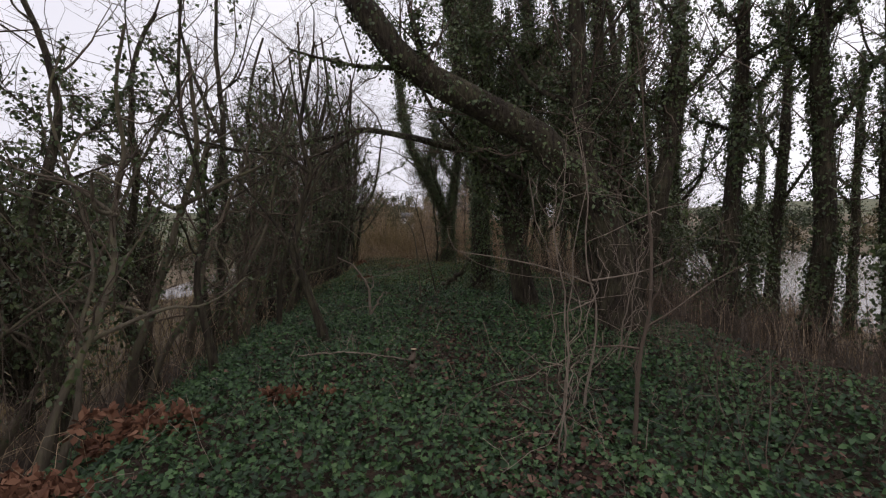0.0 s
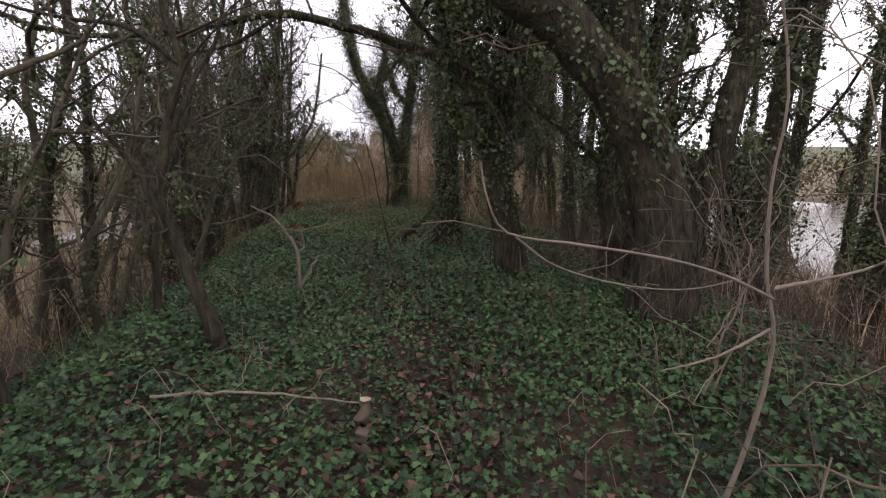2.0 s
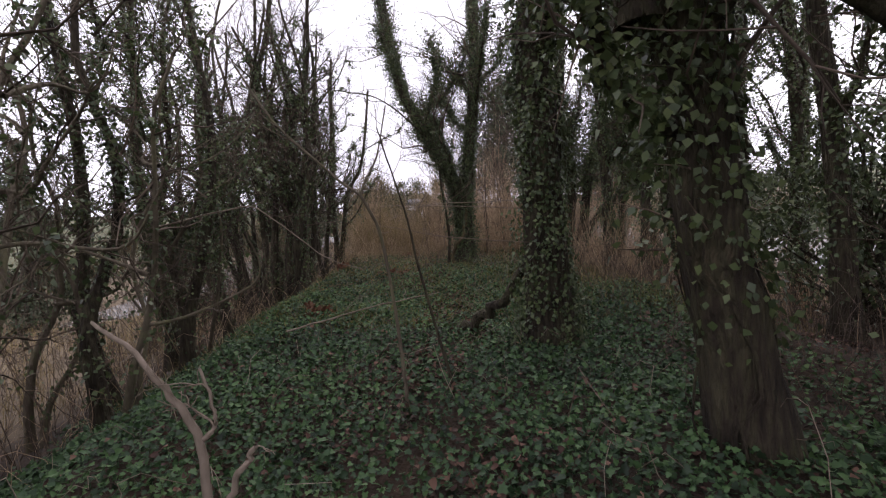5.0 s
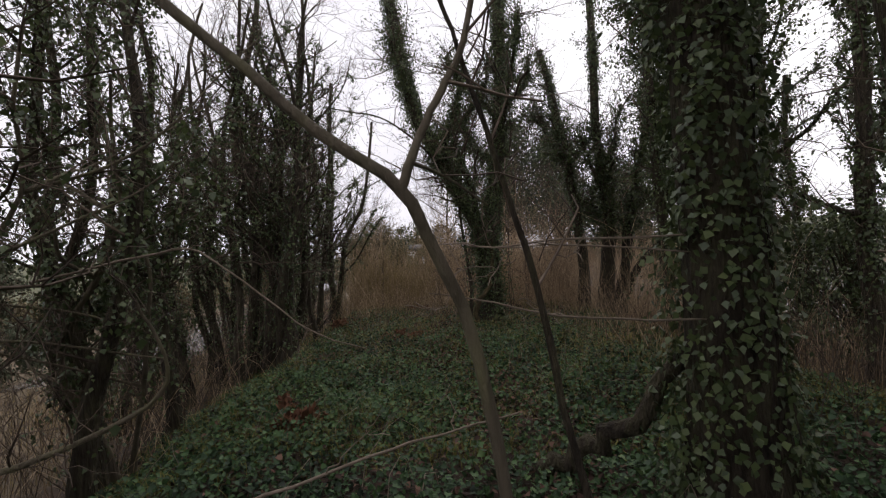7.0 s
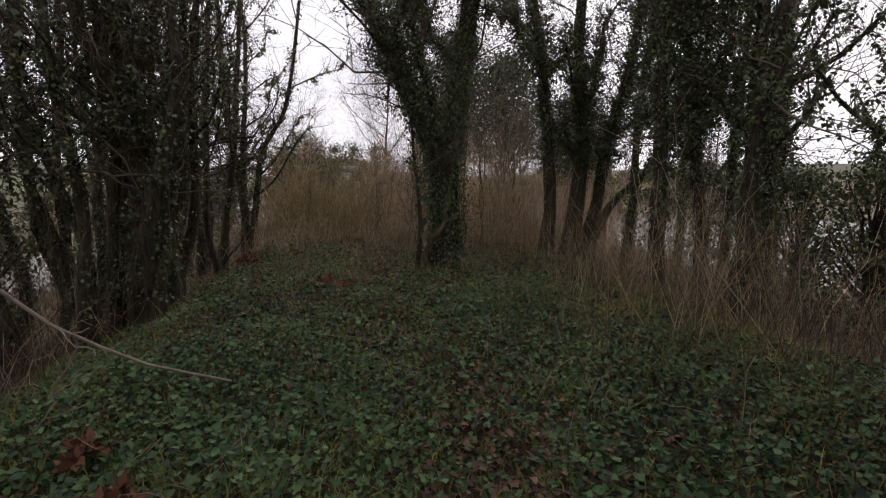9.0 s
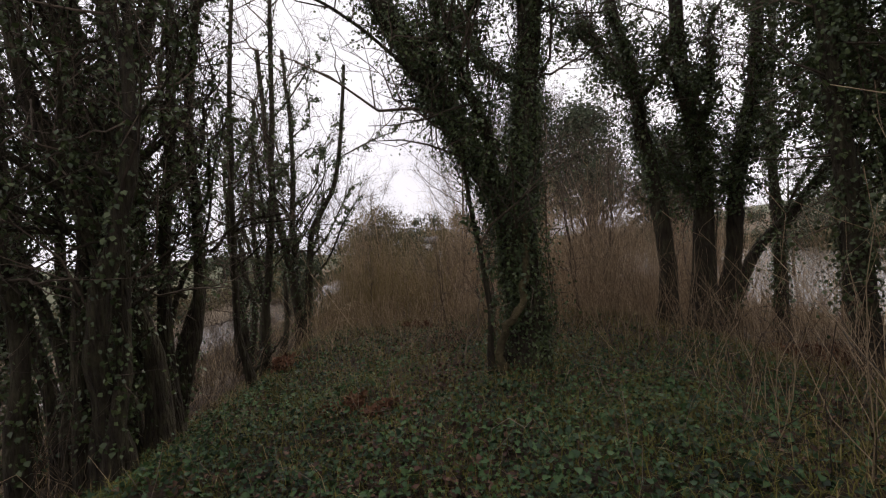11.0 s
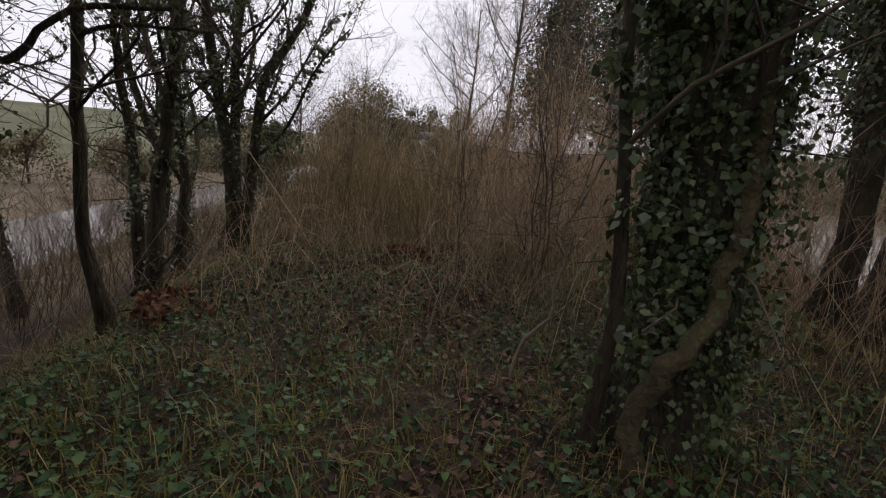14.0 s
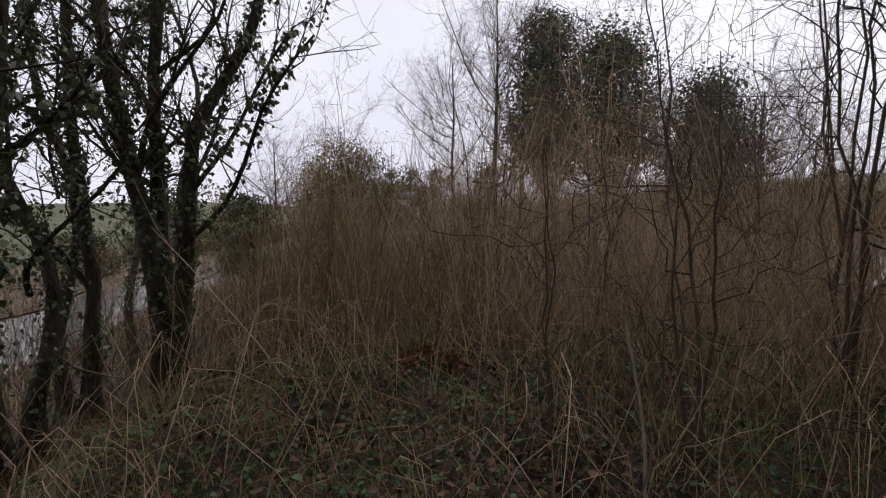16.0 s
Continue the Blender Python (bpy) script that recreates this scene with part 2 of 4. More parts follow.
def tubes(name, lines, sides=4):
    """Round tapered tubes along many lines, each (points, radii), in one mesh."""
    by = {}
    for p, r in lines:
        by.setdefault(len(p), []).append((p, r))
    cos, ids, off = [], [], 0
    ang = np.arange(sides) * 2 * np.pi / sides
    for k, group in by.items():
        P = np.array([g[0] for g in group])
        R = np.array([g[1] for g in group])
        T = np.gradient(P, axis=1)
        T /= np.maximum(np.linalg.norm(T, axis=2, keepdims=True), 1e-6)
        up = np.where(np.abs(T[:, :1, 2:3]) > 0.9, np.array([1.0, 0, 0]), np.array([0, 0, 1.0]))
        U = np.cross(T, np.broadcast_to(up, T.shape))
        U /= np.maximum(np.linalg.norm(U, axis=2, keepdims=True), 1e-6)
        W = np.cross(T, U)
        C = P[:, :, None] + R[:, :, None, None] * (np.cos(ang)[None, None, :, None] * U[:, :, None] + np.sin(ang)[None, None, :, None] * W[:, :, None])
        m = len(group)
        cos.append(C.reshape(-1, 3))
        a = np.arange(m * k * sides).reshape(m, k, sides)
        b = np.roll(a, -1, axis=2)
        ids.append(np.stack([a[:, :-1], b[:, :-1], b[:, 1:], a[:, 1:]], axis=-1).reshape(-1, 4) + off)
        off += m * k * sides
    return mesh_of(name, np.concatenate(cos), 4, np.concatenate(ids))


def bend(a, b, k, wob):
    """A wandering line of k points from a to b."""
    a, b = np.asarray(a, float), np.asarray(b, float)
    t = np.linspace(0, 1, k)[:, None]
    w = np.cumsum(rng.normal(size=(k, 3)), axis=0)
    w -= w[0] + t * (w[-1] - w[0])
    return a + t * (b - a) + w * wob * np.linalg.norm(b - a) / max(k - 1, 1)


def smooth_line(points, k):
    """A Catmull-Rom line through control points."""
    c = [np.asarray(p, float) for p in points]
    c = [2 * c[0] - c[1]] + c + [2 * c[-1] - c[-2]]
    out = []
    for u in np.linspace(0, len(c) - 3 - 1e-6, k):
        i = int(u)
        f = u - i
        p0, p1, p2, p3 = c[i:i + 4]
        out.append(0.5 * (2 * p1 + (p2 - p0) * f + (2 * p0 - 5 * p1 + 4 * p2 - p3) * f * f + (3 * p1 - p0 - 3 * p2 + p3) * f ** 3))
    return np.array(out)


def sprout(line, rad, count, lo, length, spread, levels, out, up=0.35, kink=0.22, fine=0):
    """Side shoots with shoots of their own, added to the list out as (points, radii)."""
    k = len(line)
    for _ in range(count):
        s = rng.uniform(lo, 1.0) * (k - 1)
        i = min(int(s), k - 2)
        p = line[i] + (s - i) * (line[i + 1] - line[i])
        d = line[i + 1] - line[i]
        d = d / max(np.linalg.norm(d), 1e-6)
        v = d * (1 - spread) + rng.normal(size=3) * spread
        v[2] += up
        v /= np.linalg.norm(v)
        ln = length * rng.uniform(0.45, 1.15)
        r = min(rad[i] * 0.6, 0.012 * ln + 0.004)
        kk = (5 if levels > 2 else 4 if levels > 1 else 3) + fine
        q = bend(p, p + v * ln, kk, kink)
        rr = np.linspace(r, max(r * 0.25, 0.0022), kk)
        out.append((q, rr))
        if levels > 1:
            sprout(q, rr, 3, 0.25, ln * 0.58, spread, levels - 1, out, up * 0.7, kink, fine)


def ivy_on(line, rad, lo, hi, per_metre, thick, out, patchy=0.5):
    """Places and facings of ivy leaves round a stem between two heights above its foot, in patches."""
    z = line[:, 2] - line[0, 2]
    seg = np.linalg.norm(np.diff(line, axis=0), axis=1)
    ph = rng.uniform(0, 6.3, 4)
    for i in range(len(seg)):
        zm = (z[i] + z[i + 1]) / 2
        if not lo <= zm <= hi:
            continue
        n = int(per_metre * seg[i] * np.clip(1 + patchy * 1.3 * math.sin(zm * 1.9 + ph[0]) + patchy * rng.normal(0, 0.4), 0.08, 2.2) * np.clip((zm - lo) / 0.7 + 0.25, 0, 1))
        if n < 1:
            continue
        f = rng.uniform(0, 1, n)[:, None]
        p = line[i] + f * (line[i + 1] - line[i])
        r = rad[i] + f[:, 0] * (rad[i + 1] - rad[i])
        a = rng.uniform(0, 2 * np.pi, n)
        ok = rng.uniform(0, 1, n) < np.clip(0.65 + patchy * 0.9 * np.sin(a * 2 + zm * 2.3 + ph[1]) + 0.3 * np.sin(a * 3 - zm * 4.1 + ph[2]), 0.1, 1)
        p, r, a = p[ok], r[ok], a[ok]
        n = len(a)
        o = np.stack([np.cos(a), np.sin(a), rng.normal(0, 0.25, n)], axis=1)
        lump = 0.5 + 0.5 * np.sin(a * 2 + zm * 5.3 + ph[3]) * np.sin(zm * 3.1 + a)
        d = r + 0.012 + thick * np.abs(rng.normal(0, 0.42, n)) * (0.15 + lump ** 2 * 1.4)
        out.append((p + o * d[:, None], o + np.array([0, 0, 0.35]) + 0.55 * rng.normal(size=(n, 3))))


def clump(q, n, spread, out):
    """A loose clump of leaves along a shoot."""
    f = rng.uniform(0.15, 1, n) * (len(q) - 1)
    i = np.minimum(f.astype(int), len(q) - 2)
    p = q[i] + (f - i)[:, None] * (q[i + 1] - q[i])
    o = rng.normal(size=(n, 3))
    out.append((p + o * spread * (f / len(q))[:, None], o + np.array([0, 0, 0.8])))


def ivy_tree(stems, label, seed, patchy=0.5, ivy=900, ivy_hi=9.0, ivy_lo=0.0, thick=0.25, twigs=14, twig_len=1.6, sprays=26, leaf=0.06, name="ivy_tree", twig_levels=3, group="", category="tree", limbs=(), spray_lo=0.25, bark=None, twig_lo=0.35, boughs=4, bough_len=1.8, limb_ivy=1.0, wob=0.5, clump_n=34, sides=10, vines=0):
    """A tree: stems are (control points, radius at foot, radius at top); limbs likewise, each a part of its own; boughs grow by themselves."""
    global rng
    rng = np.random.default_rng(seed)
    bx, by, bz = stems[0][0][0]
    tree = thing(name, bx, by, bz, label, category, group)
    off = np.array([bx, by, bz])
    tw, iv = [], []
    jobs = [(smooth_line([np.asarray(c, float) - off for c in ctrl], 22), r0, r1, j < len(stems), j >= len(stems)) for j, (ctrl, r0, r1) in enumerate(list(stems) + list(limbs))]
    for line, r0, r1, is_stem, is_limb in list(jobs):
        if not is_stem:
            continue
        for _ in range(boughs):
            s = rng.uniform(0.3, 0.92) * 21
            i = int(s)
            a = rng.uniform(0, 2 * np.pi)
            ln = bough_len * rng.uniform(0.55, 1.3)
            v = np.array([math.cos(a) * 0.75, math.sin(a) * 0.75, rng.uniform(0.25, 1.1)])
            v /= np.linalg.norm(v)
            p = line[i]
            q = smooth_line([p, p + v * ln * 0.4 + rng.normal(0, 0.12, 3), p + v * ln * 0.75 + np.array([0, 0, 0.15 * ln]) + rng.normal(0, 0.15, 3), p + v * ln + np.array([0, 0, 0.3 * ln])], 12)
            rb = (r0 + (r1 - r0) * s / 21) * rng.uniform(0.3, 0.5)
            jobs.append((q, rb, rb * 0.3, False, False))
    for line, r0, r1, is_stem, is_limb in jobs:
        k = len(line)
        line = line.copy()
        t = np.linspace(0, 1, k)
        for ax in (0, 1):
            line[:, ax] += wob * r0 * (np.sin(t * rng.uniform(6, 12) + rng.uniform(0, 6))) * np.minimum(t * 5, 1) * 0.6
        line[1:-1] += rng.normal(0, min(r0 * 0.1, 0.014), (k - 2, 3))
        rad = r0 + (r1 - r0) * t ** 0.8
        if is_stem:
            rad = rad * (1 + 0.5 * np.exp(-t * 18))
        rad = rad * (1 + rng.normal(0, 0.05 if r0 < 0.2 else 0.025, k))
        first = line.copy()
        first[0, 2] -= 0.25 if is_stem else 0
        part("trunk" if is_stem else "limb", tubes("trunk", [(first, rad)], sides if is_stem else 7), bark or BARK, tree, smooth=True)
        if is_stem and vines:
            vn = []
            for _ in range(vines):
                a0, tw0 = rng.uniform(0, 2 * np.pi), rng.normal(0, 1.2)
                e = int(k * rng.uniform(0.3, 0.75))
                aa = a0 + tw0 * t[:e] + 0.45 * np.sin(t[:e] * rng.uniform(9, 30) + a0)
                vp = line[:e] + np.stack([np.cos(aa), np.sin(aa), 0 * aa], 1) * (rad[:e, None] + 0.006)
                vp += rng.normal(0, 0.02, vp.shape)
                vn.append((vp, np.linspace(rng.uniform(0.004, 0.014), 0.003, e) * rng.uniform(0.6, 1.4, e)))
            part("ivy_stem", tubes("ivy_stem", vn, 5), BARK, tree, "woody ivy stems clinging to the trunk", "stuff")
        share = 1.0 if is_stem else (0.75 if not is_limb else 0.5)
        own = []
        if twigs:
            sprout(line, rad, max(3, int(twigs * share)), twig_lo if is_stem else 0.2, twig_len * (1 if is_stem else 0.75), 0.6, twig_levels, own)
        tw += own
        zfoot = line[0, 2]
        dens = ivy * (max(r0, 0.03) / 0.2) ** 0.5 * (limb_ivy if is_limb else 1.0)
        if dens > 0:
            if is_stem:
                ivy_on(line, rad, ivy_lo, ivy_hi, dens, thick, iv, patchy)
            elif zfoot < ivy_hi:
                ivy_on(line, rad, 0, 3, dens * 0.8, thick * 0.7, iv)
            sp = []
            ns = int(sprays * share * (limb_ivy if is_limb else 1.0))
            if ns:
                sprout(line, rad, ns, spray_lo if is_stem else 0.1, thick * 2.4, 0.75, 1, sp, up=0.15)
                sp = [s for s in sp if ivy_lo < s[0][0, 2] < ivy_hi + 0.8]
                for q, rr in sp:
                    clump(q, int(clump_n * rng.uniform(0.4, 1.6)), thick * rng.uniform(0.35, 0.8), iv)
                tw += sp
    if tw:
        part("twig_crown", tubes("twig_crown", tw, 3), TWIG, tree, "bare brown winter twigs", "stuff")
    if iv:
        pos, nrm = np.concatenate([a for a, _ in iv]), np.concatenate([b for _, b in iv])
        part("ivy", leaves("ivy", pos, nrm, leaf * rng.uniform(0.6, 1.3, len(pos)), KITE, NEEDLE_FACES, droop=(0, 0, -1)), IVY, tree, "dark green climbing ivy leaves", "stuff")
    return tree


def up(x, y, lean=(0, 0), top=9.0, bow=(0, 0)):
    """Control points of a stem from the ground at x, y that leans by so much at its top."""
    z = float(height(x, y))
    return [(x, y, z), (x + lean[0] * 0.33 + bow[0], y + lean[1] * 0.33 + bow[1], z + top * 0.33), (x + lean[0] * 0.66 + bow[0], y + lean[1] * 0.66 + bow[1], z + top * 0.66), (x + lean[0], y + lean[1], z + top)]


# ---- ground and water ----
def axis_steps(lo, near_lo, near_hi, hi, fine, grow):
    v = list(np.arange(near_lo, near_hi, fine))
    s = fine
    while v[-1] < hi:
        s *= grow
        v.append(v[-1] + s)
    s = fine
    while v[0] > lo:
        s *= grow
        v.insert(0, v[0] - s)
    return np.array(v)


gx, gy = axis_steps(-900, -9, 11, 900, 0.22, 1.12), axis_steps(-300, -6, 32, 1500, 0.22, 1.12)
GX, GY = np.meshgrid(gx, gy)
GZ = height(GX, GY)
gi = np.arange(GX.size).reshape(GX.shape)
quads = np.stack([gi[:-1, :-1], gi[:-1, 1:], gi[1:, 1:], gi[1:, :-1]], axis=-1)
ground = part("ground", mesh_of("ground", np.stack([GX, GY, GZ], axis=-1), 4, quads), SOIL, smooth=True)
tagged(ground, "dark soil bank, partly painted shade, falling to brown marsh and fields", "ground", kind="structure")
for x0, x1, lab in ((-70, -4, "still grey river beside the marsh"), (13, 80, "wide pale river beyond the trees")):
    w = part("water", mesh_of("water", [(x0, -200, -2.75), (x1, -200, -2.75), (x1, 400, -2.75), (x0, 400, -2.75)], 4, [0, 1, 2, 3]), WATER)
    tagged(w, lab, "river", kind="structure")


# ---- ivy carpet, litter, grass ----
def scatter(n, x0, x1, y0, y1):
    x, y = rng.uniform(x0, x1, n), rng.uniform(y0, y1, n)
    return x, y


def slow(x, y, s, ph):
    return np.sin(x * s + ph) * np.sin(y * s * 0.8 + 2 * ph) + 0.5 * np.sin(x * s * 2.3 - y * s * 1.7 + ph)


rng = np.random.default_rng(11)
x, y = scatter(300000, -3.8, 5.4, -2.0, 24.0)
keep = rng.uniform(0, 1, len(x)) < np.clip(1.0 - (y - 13.5) / 9, 0.2, 1) * np.where(slow(x, y, 1.1, 0.4) > -0.75, 1, 0.55) * np.clip((5.4 + 0.5 * np.sin(y * 1.1) - x) / 2.2, 0, 1) * np.clip((x + 3.5 + 0.35 * np.sin(y * 1.7) + 0.2 * np.sin(y * 4.1)) / 0.9, 0, 1) * np.clip((y + 2.6) / 1.5, 0, 1) * np.where(np.abs(x - 1.0 - 0.3 * np.sin(y * 0.6)) < 0.3, 0.72, 1)
x, y = x[keep], y[keep]
z = height(x, y) + np.abs(rng.normal(0.05, 0.035, len(x))) + 0.01
nrm = rng.normal(0, 0.6, (len(x), 3)) + np.array([0, -0.12, 1.0])
size = rng.uniform(0.024, 0.052, len(x)) * np.where(rng.uniform(0, 1, len(x)) < 0.12, 1.35, 1)
near = (np.abs(x - 0.6) < 2.0) & (y < 8.5) | (np.abs(x - 0.8) < 1.0) & (y < 16.5)
for sel, shp, fcs in ((near, LOBED, LOBED_FACES), (~near, LEAF, LEAF_FACES)):
    carpet = part("ivy_carpet", leaves("ivy_carpet", np.stack([x, y, z], 1)[sel], nrm[sel], size[sel], shp, fcs), GROUND_IVY)
    tagged(carpet, "dense carpet of dark green ivy on the bank", "ivy", kind="stuff")

x, y = scatter(60000, -3.5, 6.0, -1, 25)
xx, yy = rng.normal(1.0, 0.45, 14000), rng.uniform(-0.5, 24, 14000)
x, y = np.concatenate([x, xx + 0.3 * np.sin(yy * 0.6)]), np.concatenate([y, yy])
keep = rng.uniform(0, 1, len(x)) < np.clip(0.35 + 0.45 * slow(x, y, 1.3, 1.9), 0.08, 1) * np.where(np.abs(x - 1.0 - 0.3 * np.sin(y * 0.6)) < 0.6, 1.5, 0.75) * np.where(y > 20.5, 2.0, 1)
x, y = x[keep], y[keep]
z = height(x, y) + rng.uniform(0.02, 0.09, len(x))
litter = part("leaf_litter", leaves("leaf_litter", np.stack([x, y, z], 1), rng.normal(0, 0.45, (len(x), 3)) + np.array([0, 0, 1.0]), rng.uniform(0.025, 0.06, len(x))), LITTER)
tagged(litter, "scattered dead brown leaves among the ivy", "leaf litter", kind="stuff")


def blades(name, x, y, length, lean, width):
    """Grass blades, each a bent strip of two faces."""
    n = len(x)
    z = height(x, y)
    a = rng.uniform(0, 2 * np.pi, n)
    d = np.stack([np.cos(a), np.sin(a)], 1) * (lean * length)[:, None]
    sidev = np.stack([-np.sin(a), np.cos(a)], 1) * (width / 2)[:, None]
    base = np.stack([x, y, z - 0.02], 1)
    mid = base + np.concatenate([d * 0.35, (length * 0.62)[:, None]], 1)
    tip = base + np.concatenate([d, (length * np.sqrt(np.clip(1 - lean ** 2 * 0.6, 0.1, 1)))[:, None]], 1)
    s3 = np.concatenate([sidev, np.zeros((n, 1))], 1)
    co = np.stack([base - s3, base + s3, mid + s3 * 0.8, mid - s3 * 0.8, tip + s3 * 0.15, tip - s3 * 0.15], 1)
    f = np.array([[0, 1, 2, 3], [3, 2, 4, 5]])
    return mesh_of(name, co, 4, f[None] + (np.arange(n) * 6)[:, None, None])


def tufted(n, x0, x1, y0, y1, spread=0.12, per=14):
    cx, cy = scatter(n // per, x0, x1, y0, y1)
    cx, cy = np.repeat(cx, per), np.repeat(cy, per)
    return cx + rng.normal(0, spread, len(cx)), cy + rng.normal(0, spread, len(cy))


x, y = tufted(42000, -3.8, 7.0, 12, 27)
keep = rng.uniform(0, 1, len(x)) < np.clip(np.maximum((y - 15) / 7, np.minimum((x - 1.6) / 2.5, (y - 11) / 4)), 0.05, 1) * np.where(slow(x, y, 0.9, 0.7) > -0.3, 1, 0.35)
x, y = x[keep], y[keep]
g = part("dry_grass", blades("dry_grass", x, y, rng.uniform(0.08, 0.3, len(x)), rng.uniform(0.2, 1.2, len(x)), rng.uniform(0.003, 0.007, len(x))), STRAW)
tagged(g, "tufts of dry straw-coloured grass on the bank", "grass", kind="stuff")
x, y = tufted(68000, -3.4, 6.0, 11.5, 25)
keep = rng.uniform(0, 1, len(x)) < np.clip(1 - (y - 18.5) / 4, 0.4, 1)
x, y = x[keep], y[keep]
g = part("green_grass", blades("green_grass", x, y, rng.uniform(0.06, 0.2, len(x)), rng.uniform(0.4, 1.2, len(x)), rng.uniform(0.004, 0.009, len(x))), GREEN_GRASS)
tagged(g, "short olive green grass among the ivy", "grass", kind="stuff")
x, y = tufted(18000, -16, -5.2, -3, 45, 0.25, 18)
g = part("marsh_grass", blades("marsh_grass", x, y, rng.uniform(0.2, 0.6, len(x)), rng.uniform(0.1, 0.9, len(x)), rng.uniform(0.006, 0.014, len(x))), STRAW)
tagged(g, "tall dry marsh grass below the bank", "grass", kind="stuff")
x, y = tufted(15000, 5.5, 18, 0, 45, 0.25, 18)
g = part("marsh_grass", blades("marsh_grass", x, y, rng.uniform(0.35, 1.1, len(x)), rng.uniform(0.05, 0.6, len(x)), rng.uniform(0.006, 0.014, len(x))), BRUSH)
tagged(g, "rough brown undergrowth on the river side", "undergrowth", kind="stuff")


# ---- brown thicket across the bank ----
def thicket(name, n, x0, x1, y0, y1, h0, h1, mat, label, levels=1, seed=3, stout=1.0):
    global rng
    rng = np.random.default_rng(seed)
    x, y = scatter(n, x0, x1, y0, y1)
    lines = []
    for a, b in zip(x, y):
        z = float(height(a, b))
        hh = rng.uniform(h0, h1)
        hh = min(hh, 1.3) if abs(a - 0.3) < 0.5 else hh
        hh *= 0.75 + 0.35 * math.sin(a * 1.1 + 0.6) * math.sin(b * 0.8)
        top = np.array([a + rng.normal(0, 0.32) * hh, b + rng.normal(0, 0.32) * hh, z + hh])
        ln = bend((a, b, z - 0.05), top, 5, 0.09)
        r = rng.uniform(0.0025, 0.006) * stout
        rr = np.linspace(r, r * 0.35, 5)
        lines.append((ln, rr))
        if levels:
            sprout(ln, rr, 2, 0.3, hh * 0.35, 0.5, levels, lines, 0.5)
    ob = part(name, tubes(name, lines, 3), mat)
    return tagged(ob, label, "thicket", kind="stuff")


thicket("thicket", 1900, -2.4, 8.5, 23.6, 34, 1.3, 2.9, BRUSH, "dense brown thicket of bare stems across the bank", 1, 3, 1.5)
thicket("thicket", 1300, 2, 15, 33, 48, 3.2, 6.6, BRUSH, "tall pinkish brown thicket behind the bank", 2, 14, 1.6)
thicket("thicket", 700, -4, 8, 34, 50, 2.0, 4.2, BRUSH, "tall brown thicket beyond the bank", 2, 4, 1.6)
thicket("thicket", 1100, 4.5, 14, 26, 36, 2.2, 4.2, BRUSH, "brown thicket of bare stems above the river", 2, 15, 1.4)
thicket("thicket", 850, -8.5, -3.6, 20.5, 33, 1.2, 2.8, TWIG, "bare grey scrub on the marsh", 2, 16, 1.2)
thicket("thicket", 1500, 3.4, 9.5, 14, 26, 0.7, 2.2, BRUSH, "low brown brambles beside the trees", 1, 5)
thicket("thicket", 950, -7.0, -2.6, -1, 21, 0.7, 3.2, TWIG, "bare scrub on the steep marsh flank", 2, 6, 1.25)
thicket("thicket", 70, 2.1, 4.4, 1.6, 5.6, 0.7, 2.0, TWIG, "wispy brown scrub beside the path", 2, 34)
thicket("thicket", 300, -6.5, -2.9, 23, 33, 0.7, 2.2, TWIG, "bare brown scrub on the marsh flank", 1, 35)
thicket("thicket", 900, 3.4, 9, 1, 15, 0.4, 1.7, TWIG, "tangled bare scrub under the trees", 1, 8)
thicket("thicket", 800, -2.3, 1.4, 24.4, 30, 1.2, 2.8, STRAW, "straw-coloured dry stems across the bank", 1, 33, 1.5)
thicket("thicket", 700, 8.5, 15, 0, 30, 0.8, 2.4, BRUSH, "rough brown scrub above the river", 1, 31)
thicket("thicket", 1100, -11, -4, 16, 42, 0.8, 2.0, BRUSH, "rough brown scrub on the marsh", 1, 32)
thicket("thicket", 420, 1.3, 5.0, 21.2, 25, 0.8, 2.6, BRUSH, "loose bare stems beside the path", 1, 9)

def brambles(n, x0, x1, y0, y1, size, mat, label, seed):
    """Arching thin canes that tangle low over the ground."""
    global rng
    rng = np.random.default_rng(seed)
    x, y = scatter(n, x0, x1, y0, y1)
    lines = []
    for p, q in zip(x, y):
        a, s = rng.uniform(0, 2 * np.pi), size * rng.uniform(0.4, 1.3)
        ex, ey = p + math.cos(a) * s, q + math.sin(a) * s
        z0, z1 = float(height(p, q)), float(height(ex, ey))
        top = s * rng.uniform(0.3, 0.8)
        ln = smooth_line([(p, q, z0 - 0.03), (p + (ex - p) * 0.3, q + (ey - q) * 0.3, z0 + top), (p + (ex - p) * 0.7, q + (ey - q) * 0.7, z1 + top * 0.8), (ex, ey, z1 + 0.05)], 7)
        ln[1:-1] += rng.normal(0, 0.03, (5, 3))
        r = rng.uniform(0.002, 0.0045)
        lines.append((ln, np.linspace(r, r * 0.5, 7)))
    ob = part("bramble", tubes("bramble", lines, 3), mat)
    return tagged(ob, label, "bramble", kind="stuff")


brambles(1000, 3.3, 8.5, 0.5, 20, 1.1, TWIG, "tangled brown bramble canes under the trees", 21)
brambles(900, -1.8, 6.5, 21.0, 26.5, 1.0, BRUSH, "tangled brown bramble canes before the thicket", 22)
brambles(700, -6.0, -2.4, -1.0, 24, 0.9, BRUSH, "tangled bramble canes on the steep flank", 23)
brambles(260, -1.6, 3.2, 1.5, 19, 0.5, PALE, "thin pale dead stalks among the ivy", 24)

